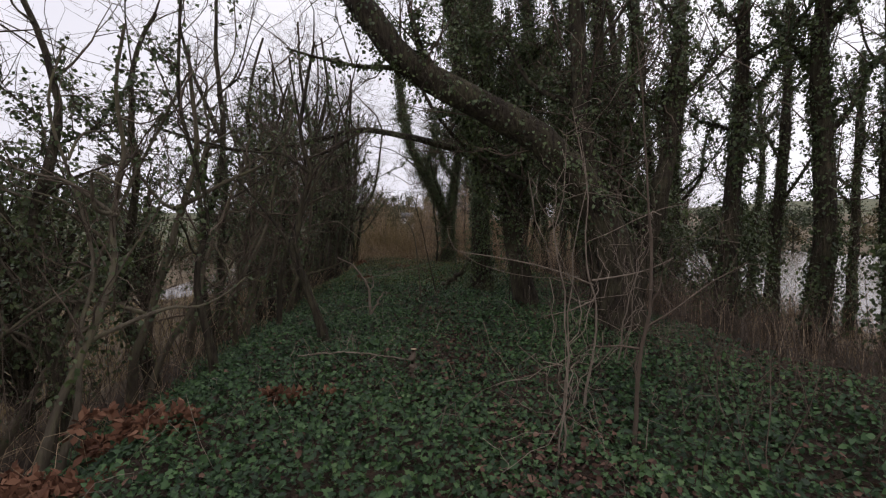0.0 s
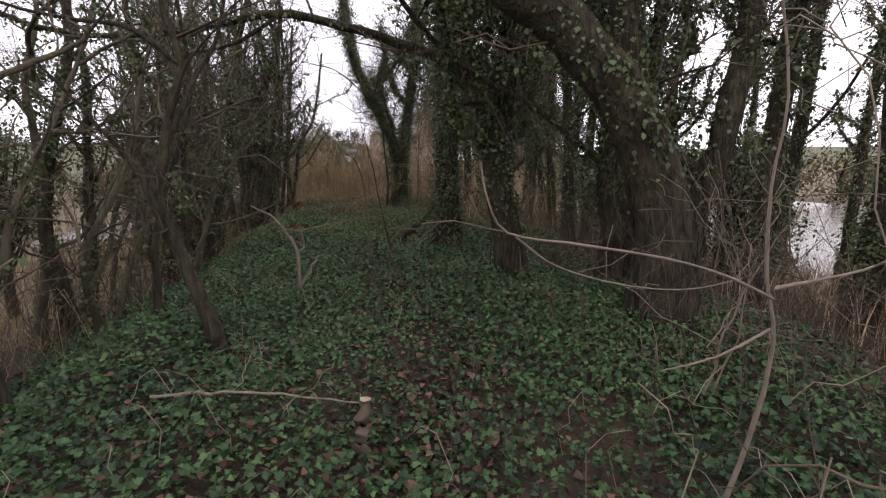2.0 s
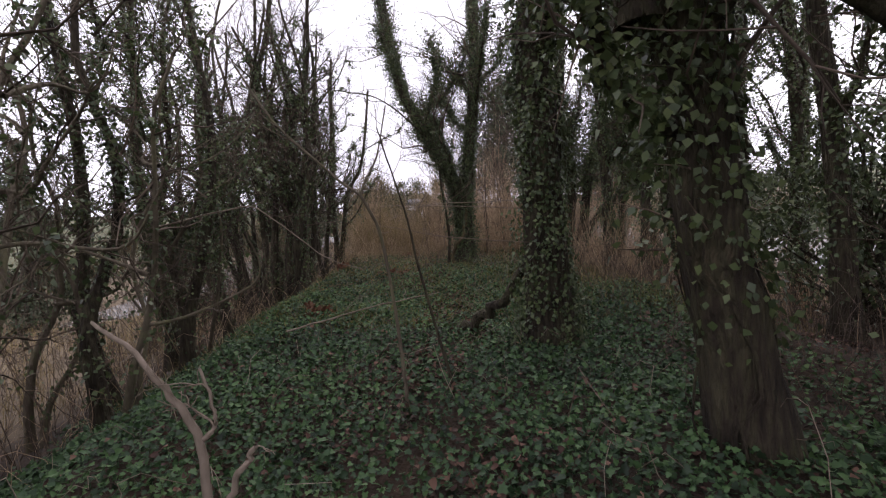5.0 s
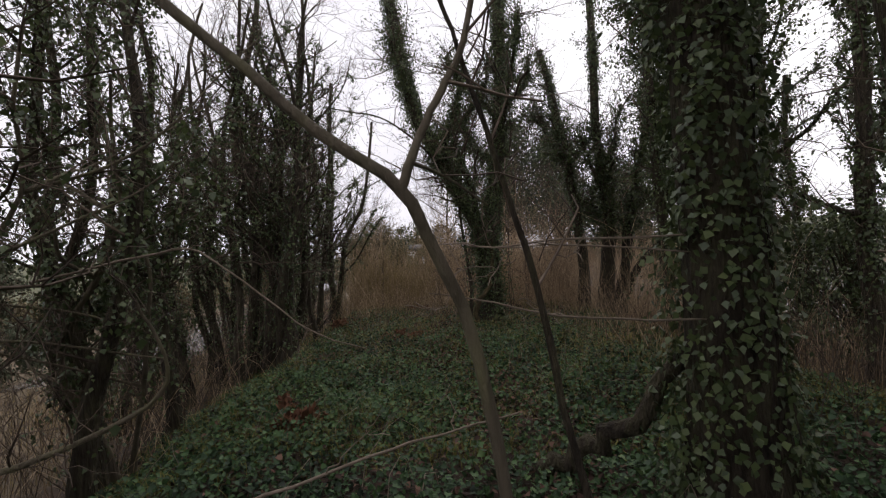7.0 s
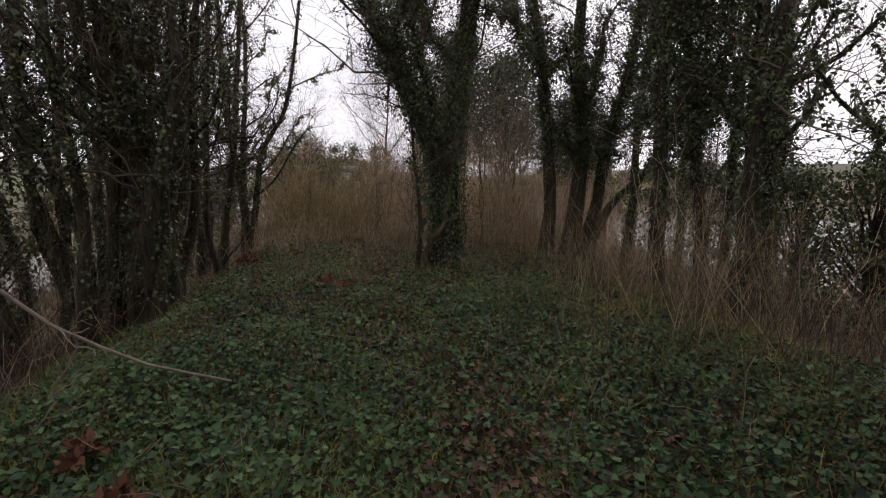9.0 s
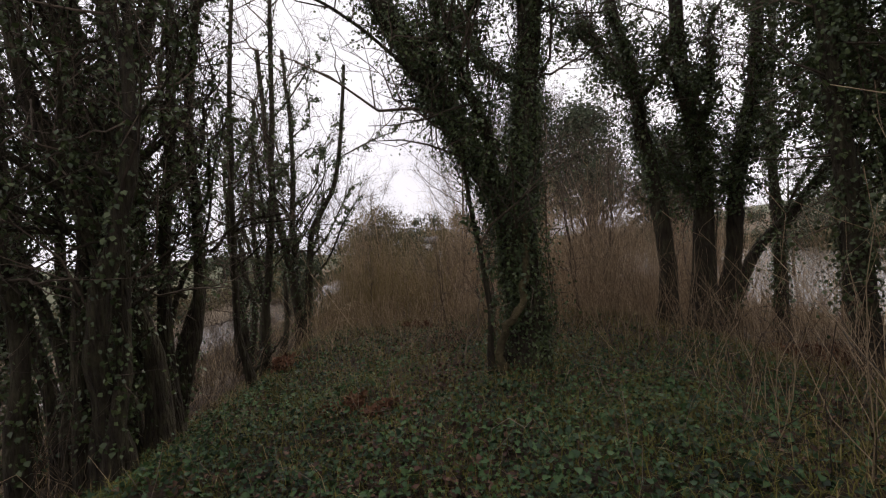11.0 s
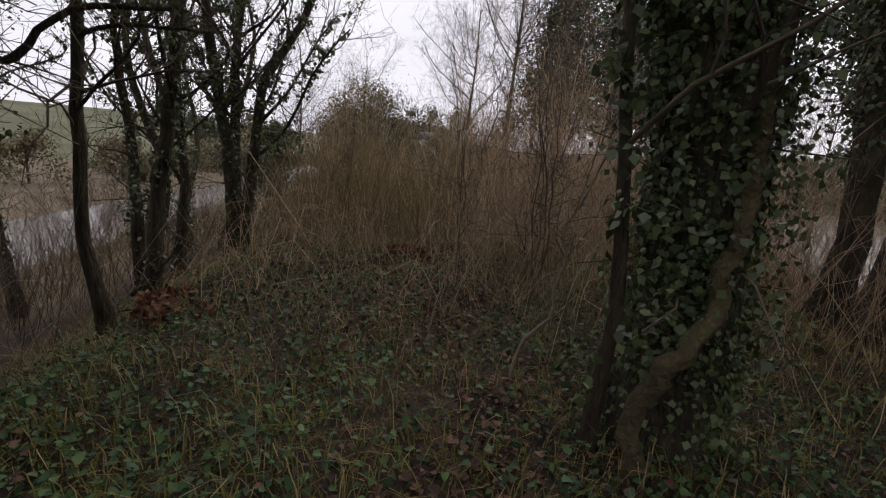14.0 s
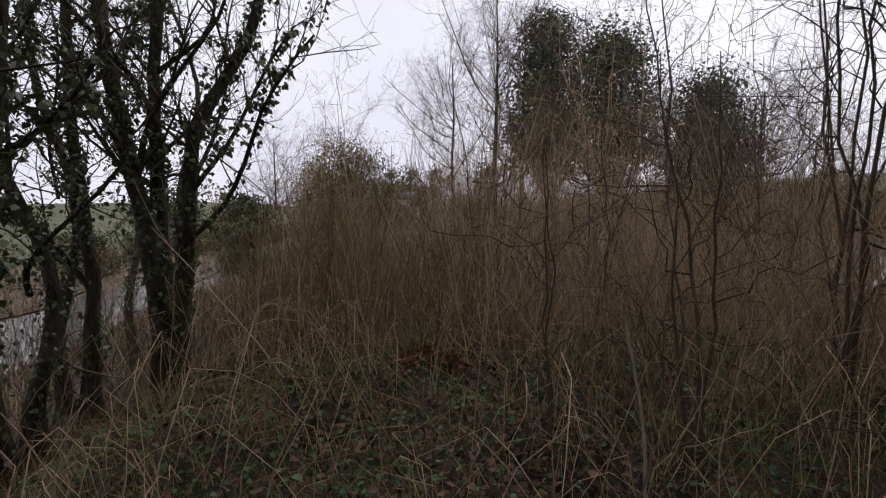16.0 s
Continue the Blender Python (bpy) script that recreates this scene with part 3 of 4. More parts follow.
# ---- trees on the river side ----
ivy_tree([([(3.52, 5.7, 0), (3.47, 5.7, 0.8), (3.3, 5.7, 1.5), (2.9, 5.7, 2.1), (2.35, 5.68, 2.7), (1.65, 5.65, 3.2), (0.8, 5.6, 3.6), (0.15, 5.6, 4.1), (-0.5, 5.6, 5.0)], 0.3, 0.17), ([(3.56, 5.72, 0.3), (3.85, 5.75, 1.2), (4.1, 5.8, 2.1), (4.4, 5.9, 4.0), (4.8, 6.0, 8.0)], 0.17, 0.08), ([(3.42, 5.74, 0.8), (3.2, 5.85, 1.9), (3.02, 6.0, 3.2), (2.95, 6.2, 5.5), (2.8, 6.3, 9.0)], 0.17, 0.1)],
         "massive forked tree with shaggy bark and ivy leaning over the path", 101, ivy=480, thick=0.24, twigs=8, sprays=22, leaf=0.052, ivy_lo=1.5, vines=34, boughs=5, spray_lo=0.2, wob=0.25, sides=16,
         limbs=[([(0.9, 5.6, 3.6), (0.3, 5.6, 3.75), (-0.4, 5.6, 3.8), (-1.2, 5.6, 4.0)], 0.05, 0.015)])
ivy_tree([([(3.85, 7.4, 0), (3.8, 7.4, 1.2), (3.75, 7.4, 3.2), (3.8, 7.5, 9)], 0.17, 0.08), ([(4.3, 7.6, 0), (4.4, 7.6, 2.0), (4.55, 7.6, 5), (4.7, 7.8, 9)], 0.13, 0.06)],
         "dark tree behind a massive one, with a long slanting limb", 108, ivy=520, thick=0.24, twigs=8, sprays=20, leaf=0.055, ivy_lo=1.2, vines=8, boughs=5, limb_ivy=0.5, spray_lo=0.2,
         limbs=[([(3.8, 7.35, 1.38), (3.5, 7.3, 1.7), (2.75, 7.3, 2.25), (2.1, 7.3, 2.55), (1.5, 7.3, 2.9), (0.95, 7.3, 3.45), (0.5, 7.3, 4.3)], 0.05, 0.03)])
ivy_tree([([(2.67, 7.95, 0), (2.55, 7.95, 0.7), (2.45, 7.95, 1.3), (2.32, 7.93, 2.0), (2.05, 7.88, 2.7), (1.7, 7.85, 3.4), (1.4, 7.8, 4.6), (1.1, 7.7, 7.5)], 0.21, 0.12), ([(2.4, 7.97, 1.7), (2.55, 8.2, 3.3), (2.75, 8.4, 5.0), (2.9, 8.5, 8)], 0.14, 0.06), ([(2.0, 7.87, 2.65), (1.75, 8.2, 4.2), (1.7, 8.4, 6.5)], 0.1, 0.05)],
         "ivy-clad tree leaning over the path with a long bare branch", 102, ivy=1500, thick=0.26, twigs=7, sprays=46, leaf=0.052, limb_ivy=0.12, ivy_lo=0.6, vines=10, boughs=3,
         limbs=[([(2.15, 7.9, 2.3), (1.6, 7.9, 2.9), (0.95, 7.9, 3.15), (0.33, 7.9, 3.28), (-0.45, 7.9, 3.38), (-1.15, 7.9, 3.23), (-1.55, 7.9, 3.11), (-2.8, 7.9, 3.02), (-4.0, 7.8, 3.4)], 0.085, 0.025), ([(-0.4, 7.9, 3.38), (-1.0, 7.9, 3.0), (-1.5, 7.85, 2.85), (-2.1, 7.8, 2.6)], 0.03, 0.01)])
ivy_tree([(up(2.2, 10.6, (0.1, 0.2), 11), 0.23, 0.15)], "tall upright tree thickly wrapped in ivy", 103, patchy=0.15, leaf=0.048, ivy=2300, thick=0.24, twigs=10, sprays=90, ivy_hi=11, ivy_lo=-0.3, vines=6, boughs=10, bough_len=1.7)
ivy_tree([([(2.1, 19.1, 0), (2.1, 19.1, 1.0), (1.95, 19.1, 2.0), (1.38, 19.0, 3.4), (0.6, 18.9, 5.2), (0.05, 18.8, 8.5)], 0.25, 0.12), ([(2.17, 19.15, 0), (2.24, 19.15, 1.5), (2.5, 19.2, 4), (2.65, 19.2, 7), (2.75, 19.3, 10)], 0.22, 0.12)],
         "big forked tree wrapped in ivy beside the path", 104, patchy=0.25, leaf=0.044, ivy=2700, thick=0.3, twigs=14, twig_len=1.9, sprays=80, ivy_hi=10, spray_lo=0.14, limb_ivy=0.05, vines=6, boughs=5, clump_n=40,
         limbs=[([(1.5, 19.05, 3.0), (0.9, 18.7, 3.9), (0.0, 18.3, 4.6), (-1.1, 18.0, 4.8)], 0.035, 0.012)])
ivy_tree([([(1.62, 18.95, 0), (1.66, 18.98, 1.0), (1.56, 18.95, 2.2), (1.42, 18.9, 3.6)], 0.045, 0.022)], "thin ivy-clad stem beside a big forked tree", 109, ivy=160, thick=0.14, twigs=5, sprays=6, boughs=0)
ivy_tree([([(5.2, 21.6, -0.05), (5.2, 21.6, 1.7), (5.12, 21.6, 3.3), (4.9, 21.6, 4.6), (4.3, 21.7, 7.5)], 0.17, 0.09), ([(5.85, 21.65, -0.1), (6.0, 21.65, 1.7), (6.08, 21.65, 2.8), (5.92, 21.65, 5), (5.9, 21.7, 10)], 0.22, 0.1), ([(6.2, 21.6, -0.15), (6.5, 21.6, 1.4), (6.75, 21.6, 2.7), (7.25, 21.6, 4.7), (7.6, 21.5, 9)], 0.17, 0.09)],
         "group of three ivy-clad stems fanning from one root", 105, ivy=620, thick=0.3, twigs=12, sprays=46, ivy_lo=1.9, boughs=5, spray_lo=0.3, clump_n=44, vines=5,
         limbs=[([(6.35, 21.6, 0.15), (6.95, 21.6, 1.15), (7.6, 21.5, 1.85), (8.35, 21.4, 2.75), (8.9, 21.3, 4.2)], 0.12, 0.06)])
for x0, y0, r, h, lean, seed in ((6.1, 18.5, 0.15, 9, (-0.3, 0), 106), (7.9, 19.4, 0.15, 8.5, (-1.2, 0), 107)):
    ivy_tree([(up(x0, y0, lean, h), r, r * 0.45)], "leaning tree buried in a dense crown of ivy", seed, ivy=650, thick=0.42, twigs=8, sprays=62, leaf=0.06, spray_lo=0.12, boughs=11, bough_len=2.0, ivy_lo=0.9, clump_n=46)
RIGHT = [(5.6, 12.4, 0.15, 9.5, (-0.5, 0.2)), (6.2, 11.2, 0.16, 10, (-0.9, 0)), (5.35, 9.2, 0.19, 10, (-1.0, 0.1)), (6.5, 7.8, 0.19, 10, (0.6, 0)), (7.6, 6.9, 0.22, 10, (0.1, 0.2)), (7.3, 14.8, 0.16, 9, (0.4, 0.2)),
         (6.1, 16.6, 0.13, 8.5, (0.8, 0)), (7.4, 17.6, 0.16, 9, (-0.6, 0.2)), (8.6, 18.8, 0.18, 9.5, (0.5, 0)), (9.3, 15.5, 0.18, 10, (-0.7, 0)), (9.4, 10.2, 0.18, 10, (0.3, 0)), (8.4, 23.2, 0.15, 9, (0.6, 0)), (8.2, 12.6, 0.14, 8, (0.3, 0)), (10.2, 16.6, 0.15, 8, (-0.4, 0)), (9.6, 20.8, 0.15, 8.5, (0.3, 0)), (11.6, 21.5, 0.16, 8, (0, 0)), (12.4, 15, 0.16, 8, (0.4, 0)), (11.4, 9.0, 0.16, 8, (-0.3, 0)), (12.8, 11.5, 0.16, 8, (0.2, 0)), (10.2, 7.0, 0.16, 8.5, (0.3, 0)), (11.8, 25.5, 0.15, 8, (0.3, 0)), (6.9, 4.7, 0.16, 10, (0.5, 0)), (9.0, 4.2, 0.2, 10, (0.2, 0)), (10.5, 13, 0.18, 9, (0, 0)), (11, 18, 0.18, 9, (0.5, 0))]
for i, (x0, y0, r, h, lean) in enumerate(RIGHT):
    ivy_tree([(up(x0, y0, lean, h, (0.12 * math.sin(i * 2.1), 0)), r, r * 0.4)], "slender ivy-clad tree on the river side of the bank", 120 + i, ivy=560 if y0 < 9 else 400 if y0 < 13 else 480, thick=0.24, twigs=8 if x0 < 8.5 else 6, twig_levels=3 if x0 < 7 else 2, sprays=26 if y0 < 9 else 11 if y0 < 13 else 14, leaf=0.065, group="ivy trees on the river side", spray_lo=0.12, twig_lo=0.2, boughs=6, bough_len=1.9, ivy_lo=0.3, vines=2, clump_n=30)

# ---- trees on the marsh side ----
LEFT = [(-3.5, 24.2, 0.1, 7.5, (-0.2, 0)), (-2.75, 12.6, 0.1, 7.5, (0.1, 0)), (-3.05, 13.3, 0.1, 7.5, (-0.2, 0)), (-3.4, 14.0, 0.1, 7.5, (0.2, 0)), (-3.1, 15.1, 0.1, 7.5, (-0.3, 0)), (-2.6, 19.2, 0.11, 8, (0.2, 0)), (-2.85, 18.9, 0.1, 8, (-0.1, 0)), (-2.3, 18.7, 0.1, 8, (0.4, 0)),
        (-4.3, 3.2, 0.09, 7.5, (0.3, 0)), (-3.9, 5.0, 0.10, 7, (-0.4, 0.2)), (-3.7, 6.9, 0.11, 7.5, (0.4, 0)), (-3.6, 8.8, 0.11, 7.5, (0.2, 0.3)), (-3.95, 10.0, 0.11, 7.5, (-0.3, 0.1)),
        (-2.9, 10.9, 0.1, 7, (0.3, 0)), (-3.45, 12.0, 0.12, 7, (0.1, 0)), (-3.8, 14.2, 0.12, 7.5, (-0.2, 0.2)), (-2.2, 17.6, 0.13, 8, (-0.3, 0)), (-2.5, 17.9, 0.15, 8.5, (0.1, 0.2)), (-2.35, 18.4, 0.14, 8, (0.3, 0)),
        (-2.75, 18.3, 0.12, 8, (-0.3, 0)), (-3.1, 18.6, 0.12, 8.5, (0.2, 0)), (-4.05, 19.2, 0.11, 8.5, (0.2, 0)), (-3.4, 19.3, 0.11, 8.5, (0.4, 0.1)), (-3.35, 20.4, 0.11, 8, (0.5, 0)), (-3.7, 20.0, 0.08, 8, (0.3, 0)), (-3.15, 20.0, 0.07, 7.5, (0.3, 0)), (-4.6, 1.2, 0.12, 7, (0, 0)),
        (-6.9, 19.5, 0.13, 8, (0, 0)), (-4.4, 19.9, 0.1, 8, (-0.3, 0)), (-2.95, 17.4, 0.1, 8, (0.2, 0)), (-2.55, 18.0, 0.09, 8, (0.2, 0)), (-2.15, 17.3, 0.08, 7.5, (-0.2, 0)), (-3.5, 18.7, 0.1, 8, (-0.2, 0)),
        (-4.7, 18.2, 0.12, 8, (0.2, 0)), (-4.9, 20.4, 0.11, 8, (0.3, 0)), (-5.7, 20.6, 0.12, 8, (0, 0)), (-4.2, 18.0, 0.1, 8, (0.3, 0)), (-3.0, 18.2, 0.1, 8.5, (-0.2, 0)), (-5.3, 17.4, 0.1, 7.5, (0.1, 0)), (-4.5, 21.2, 0.1, 7.5, (0.1, 0)), (-3.3, 23.6, 0.1, 7.5, (0.4, 0)), (-4.7, 26.4, 0.1, 7, (0.2, 0)), (-4.1, 28.2, 0.1, 7, (0.2, 0)), (-5.6, 24.2, 0.1, 7, (0, 0)), (-5.4, 29.5, 0.1, 6.5, (0, 0))]
for i, (x0, y0, r, h, lean) in enumerate(LEFT):
    h0 = h * (0.8 + 0.35 * ((i * 37) % 10) / 10)
    ivy_tree([(up(x0, y0, (lean[0] * 1.3 + 0.35 * math.sin(i * 2.9), lean[1]), h0, (0.38 * math.sin(i * 1.7), 0.2 * math.cos(i))), r, r * 0.25)], "thin ivy-clad tree with bare twigs on the marsh flank", 150 + i, ivy=560 if y0 < 12 else 480 if y0 < 17 else 250 if y0 < 19.5 and x0 > -3.6 else 240, thick=0.22, twigs=8 if y0 < 15 else 10, twig_len=1.3, sprays=20 if y0 < 12 else 15 if y0 < 17 else 7 if y0 < 19.5 and x0 > -3.6 else 7, leaf=0.055, ivy_hi=3.9 if y0 < 12 else 6.0, ivy_lo=0.3, group="ivy trees on the marsh side", spray_lo=0.15, twig_lo=0.15, boughs=5, bough_len=1.7, twig_levels=3 if x0 > -4.0 else 2, wob=2.4, clump_n=26, sides=8)
ivy_tree([([(-2.3, 21.2, -0.4), (-2.46, 21.2, 0.6), (-2.44, 21.2, 2.2), (-2.27, 21.2, 4.5), (-2.0, 21.3, 7.5)], 0.075, 0.03)], "slim bare brown tree with a kinked trunk", 181, ivy=0, sprays=0, twigs=12, twig_len=1.5, name="slim_tree", boughs=4,
         limbs=[([(-2.44, 21.2, 2.3), (-2.0, 21.15, 2.42), (-1.2, 21.1, 2.4)], 0.03, 0.01)])
ivy_tree([([(-3.35, 20.3, -0.2), (-3.1, 20.4, 1.2), (-2.75, 20.5, 1.95), (-2.5, 20.6, 2.0), (-2.1, 20.7, 2.4), (-1.4, 20.8, 2.5)], 0.055, 0.02)], "crooked bare branch reaching out from the ivy trees", 185, ivy=0, sprays=0, twigs=6, twig_len=0.8, name="slim_tree", boughs=1)
ivy_tree([([(-2.5, 22.3, -0.5), (-2.35, 22.3, 0.7), (-2.1, 22.3, 2.4), (-2.0, 22.4, 4.5), (-1.8, 22.4, 7)], 0.1, 0.04)], "thin tree with patchy ivy on the edge of the bank", 182, ivy=180, thick=0.16, twigs=10, sprays=8, boughs=4)
ivy_tree([([(-2.4, 24.6, -0.45), (-2.5, 24.6, 1.2), (-2.7, 24.6, 3.0), (-2.9, 24.7, 7)], 0.13, 0.05), ([(-2.3, 24.6, -0.45), (-2.15, 24.6, 1.0), (-1.9, 24.6, 2.4), (-1.3, 24.7, 3.6), (-0.8, 24.8, 6.5)], 0.11, 0.04), ([(-2.5, 24.8, -0.5), (-2.45, 24.8, 2.0), (-2.3, 24.8, 4), (-2.3, 24.8, 7)], 0.1, 0.04)],
         "three-stemmed tree with patchy ivy on the edge of the bank", 183, ivy=200, thick=0.16, twigs=10, sprays=9, boughs=4)
ivy_tree([([(-3.6, 25.2, -0.9), (-3.5, 25.2, 1), (-3.5, 25.2, 3), (-3.3, 25.2, 6)], 0.1, 0.04)], "thin dark tree on the marsh flank", 184, ivy=300, thick=0.2, twigs=10, sprays=18)


def crooked_tree(x, y, h, seed, r=0.06, ivy=100, stems=2):
    """A bare crooked tree on the flank: winding stems from one foot with bent mossy limbs."""
    global rng
    rng = np.random.default_rng(seed)
    z = float(height(x, y))
    st, lb = [], []
    for s in range(stems):
        d = rng.normal(0, 0.16, 2) + np.array([0.10, -0.04])
        p, pts = np.array([x + 0.12 * s, y + 0.05 * s, z]), []
        for j in range(8):
            pts.append(tuple(p))
            d = d * 0.7 + rng.normal(0, 0.13, 2)
            p = p + np.array([d[0], d[1], h / 7.5])
        k = r * (1 - 0.3 * s)
        st.append((pts, k, k * 0.3))
        for _ in range(3):
            i = int(rng.integers(2, 6))
            a, ln = rng.uniform(0, 2 * np.pi), rng.uniform(0.9, 1.9)
            v = np.array([math.cos(a), math.sin(a), 0]) * ln
            q = np.array(pts[i])
            lb.append(([q, q + v * 0.35 + (0, 0, rng.uniform(0.05, 0.4)), q + v * 0.7 + (*rng.normal(0, 0.18, 2), rng.uniform(0.2, 0.8)), q + v * rng.uniform(0.9, 1.2) + (*rng.normal(0, 0.25, 2), rng.uniform(0.1, 1.4))], k * 0.5, k * 0.14))
    return ivy_tree(st, "crooked bare tree with mossy limbs on the flank", seed, patchy=0.8, ivy=ivy, thick=0.2, leaf=0.055, twigs=8, twig_len=1.0, sprays=4, limbs=lb, limb_ivy=0.4, boughs=1, bough_len=1.4, bark=MOSSY, twig_lo=0.2, ivy_hi=5, spray_lo=0.3, name="crooked_tree", group="crooked trees on the marsh flank", wob=1.4, sides=8, clump_n=26)


for i, (x0, y0, h, r) in enumerate([(-3.0, 3.4, 4.6, 0.05), (-3.5, 5.9, 5.2, 0.07), (-2.75, 7.9, 4.6, 0.05), (-4.05, 8.9, 5.6, 0.08), (-3.1, 9.3, 5.0, 0.06), (-2.6, 10.8, 4.2, 0.05), (-4.3, 11.6, 4.6, 0.06), (-4.9, 5.0, 5.4, 0.07), (-3.0, 13.6, 4.4, 0.05)]):
    crooked_tree(x0, y0, h, 700 + i, r)


# ---- saplings, fallen wood, fern ----
def sapling(x, y, stems, h, mat, label, seed, r=0.011, spread=0.35, kids=7, kid_len=0.6, levels=2, lean=(0, 0), name="sapling"):
    """A bare sapling: thin stems from one foot, each a part, with side twigs."""
    global rng
    rng = np.random.default_rng(seed)
    z = float(height(x, y))
    ob = thing(name, x, y, z, label, "sapling")
    for s in range(stems):
        a = rng.uniform(0, 2 * np.pi)
        hh = h * rng.uniform(0.65, 1.1)
        sp = spread * hh * rng.uniform(0.3, 1.0) * (0 if stems == 1 else 1)
        top = np.array([math.cos(a) * sp + lean[0] * hh, math.sin(a) * sp + lean[1] * hh, hh])
        ln = bend((0.03 * s, 0, -0.05), top, 12, 0.12)
        rr = np.linspace(r * rng.uniform(0.7, 1.2), r * 0.2, 12)
        side = []
        sprout(ln, rr, kids, 0.15, kid_len, 0.6, levels, side, 0.15, 0.34, 3 if y < 23 else 0)
        part("stem", tubes("stem", [(ln, rr)], 6), mat, ob, smooth=True)
        part("side_twig", tubes("side_twig", side, 4), mat, ob, kind="stuff")
    return ob


sapling(1.35, 2.0, 2, 2.5, PALE, "pale brown bare sapling with crossing twigs", 201, 0.008, 0.1, 10, 0.8)
sapling(1.95, 2.15, 1, 3.4, TWIG, "reddish brown bare sapling by the path", 202, 0.017, 0.05, 9, 0.9)
ivy_tree([([(1.9, 3.0, 0), (1.98, 2.95, 0.5), (1.98, 2.9, 0.9), (1.9, 2.9, 1.2), (1.88, 2.9, 1.5), (1.9, 2.9, 1.9), (1.8, 3.0, 2.6)], 0.011, 0.004)], "pale bare sapling with long arching side branches", 203, ivy=0, sprays=0, twigs=6, twig_len=0.38, name="crooked_sapling", boughs=0, twig_levels=2, twig_lo=0.2, bark=PALE, wob=0.3,
         limbs=[([(1.95, 2.9, 1.08), (1.65, 2.8, 1.2), (1.3, 2.65, 1.3), (0.95, 2.53, 1.37), (0.74, 2.48, 1.41), (0.68, 2.46, 1.5), (0.66, 2.45, 1.58)], 0.006, 0.002), ([(0.76, 2.48, 1.4), (0.92, 2.58, 1.3), (1.2, 2.7, 1.21), (1.5, 2.8, 1.16), (1.85, 2.95, 1.15)], 0.003, 0.002), ([(1.98, 2.92, 0.95), (1.73, 2.9, 0.86), (1.5, 2.9, 0.82)], 0.007, 0.003), ([(1.94, 2.9, 1.12), (2.17, 2.9, 1.15), (2.42, 2.9, 1.2), (2.7, 2.95, 1.3)], 0.009, 0.003)])
sapling(2.7, 4.1, 2, 1.5, PALE, "pale bare sapling with long level twigs", 217, 0.009, 0.5, 9, 1.0, 2, (-0.15, 0))
ivy_tree([([(-0.74, 5.62, -0.02), (-0.98, 5.65, 0.68), (-1.22, 5.7, 1.25), (-1.15, 5.75, 1.6), (-1.02, 5.75, 2.1), (-0.93, 5.75, 2.4), (-1.1, 5.8, 3.0), (-0.9, 5.9, 4.2)], 0.062, 0.02)], "crooked mossy sapling leaning out from the bank edge", 204, ivy=0, sprays=0, twigs=9, twig_len=1.0, name="crooked_sapling", boughs=0, twig_lo=0.4,
         limbs=[([(-1.22, 5.7, 1.25), (-1.35, 5.75, 1.5), (-1.6, 5.8, 1.85), (-2.1, 5.9, 2.4)], 0.03, 0.01), ([(-1.1, 5.75, 1.75), (-0.9, 5.8, 2.2), (-0.7, 5.85, 2.6), (-0.5, 5.9, 3.4)], 0.03, 0.01), ([(-0.95, 5.75, 2.35), (-1.3, 5.7, 2.6), (-1.8, 5.7, 2.65), (-2.5, 5.6, 2.8)], 0.025, 0.01), ([(-0.98, 5.65, 0.7), (-1.1, 5.6, 1.1), (-1.15, 5.55, 1.4)], 0.03, 0.022)])
ivy_tree([([(-1.75, 7.0, -0.1), (-1.7, 7.0, 0.8), (-1.4, 7.05, 1.8), (-1.3, 7.1, 2.6), (-1.5, 7.1, 4.4)], 0.045, 0.015)], "crooked bare sapling on the bank edge", 205, ivy=60, sprays=4, twigs=10, twig_len=1.1, name="crooked_sapling", boughs=2, bough_len=1.4, twig_lo=0.3)
ivy_tree([([(-2.0, 5.0, -0.15), (-2.2, 5.0, 0.9), (-2.1, 5.1, 1.9), (-2.4, 5.1, 3.2), (-2.3, 5.2, 5.0)], 0.05, 0.015)], "crooked bare sapling on the bank edge", 206, ivy=60, sprays=4, twigs=12, twig_len=1.1, name="crooked_sapling", boughs=3, bough_len=1.4, twig_lo=0.3)
ivy_tree([([(0.66, 8.82, 0.0), (0.62, 8.79, 0.6), (0.575, 8.78, 1.1), (0.53, 8.77, 1.4), (0.47, 8.73, 1.55), (0.42, 8.7, 1.66), (0.31, 8.71, 1.74), (0.2, 8.74, 1.85), (0.05, 8.77, 1.99), (-0.15, 8.8, 2.2), (-0.4, 8.9, 2.6)], 0.013, 0.008)], "slim bare sapling leaning across the path with a fork", 207, ivy=0, sprays=0, twigs=3, twig_len=0.4, name="crooked_sapling", boughs=0, twig_lo=0.8, twig_levels=2, bark=MOSSY, wob=0.1,
         limbs=[([(0.42, 8.7, 1.66), (0.45, 8.73, 1.74), (0.5, 8.76, 1.84), (0.55, 8.8, 1.96), (0.62, 8.9, 2.3)], 0.009, 0.005), ([(0.44, 8.71, 1.7), (0.5, 8.85, 1.7), (0.6, 9.0, 1.66)], 0.004, 0.002)])
ivy_tree([([(1.04, 9.10, 0.00), (0.79, 9.10, 1.07), (0.73, 9.09, 1.42), (0.68, 9.09, 1.66), (0.58, 9.09, 1.99), (0.53, 9.13, 2.19)], 0.012, 0.005)], "slim brown sapling leaning over the ivy", 208, ivy=0, sprays=0, twigs=3, twig_len=0.4, name="crooked_sapling", boughs=0, twig_levels=2)
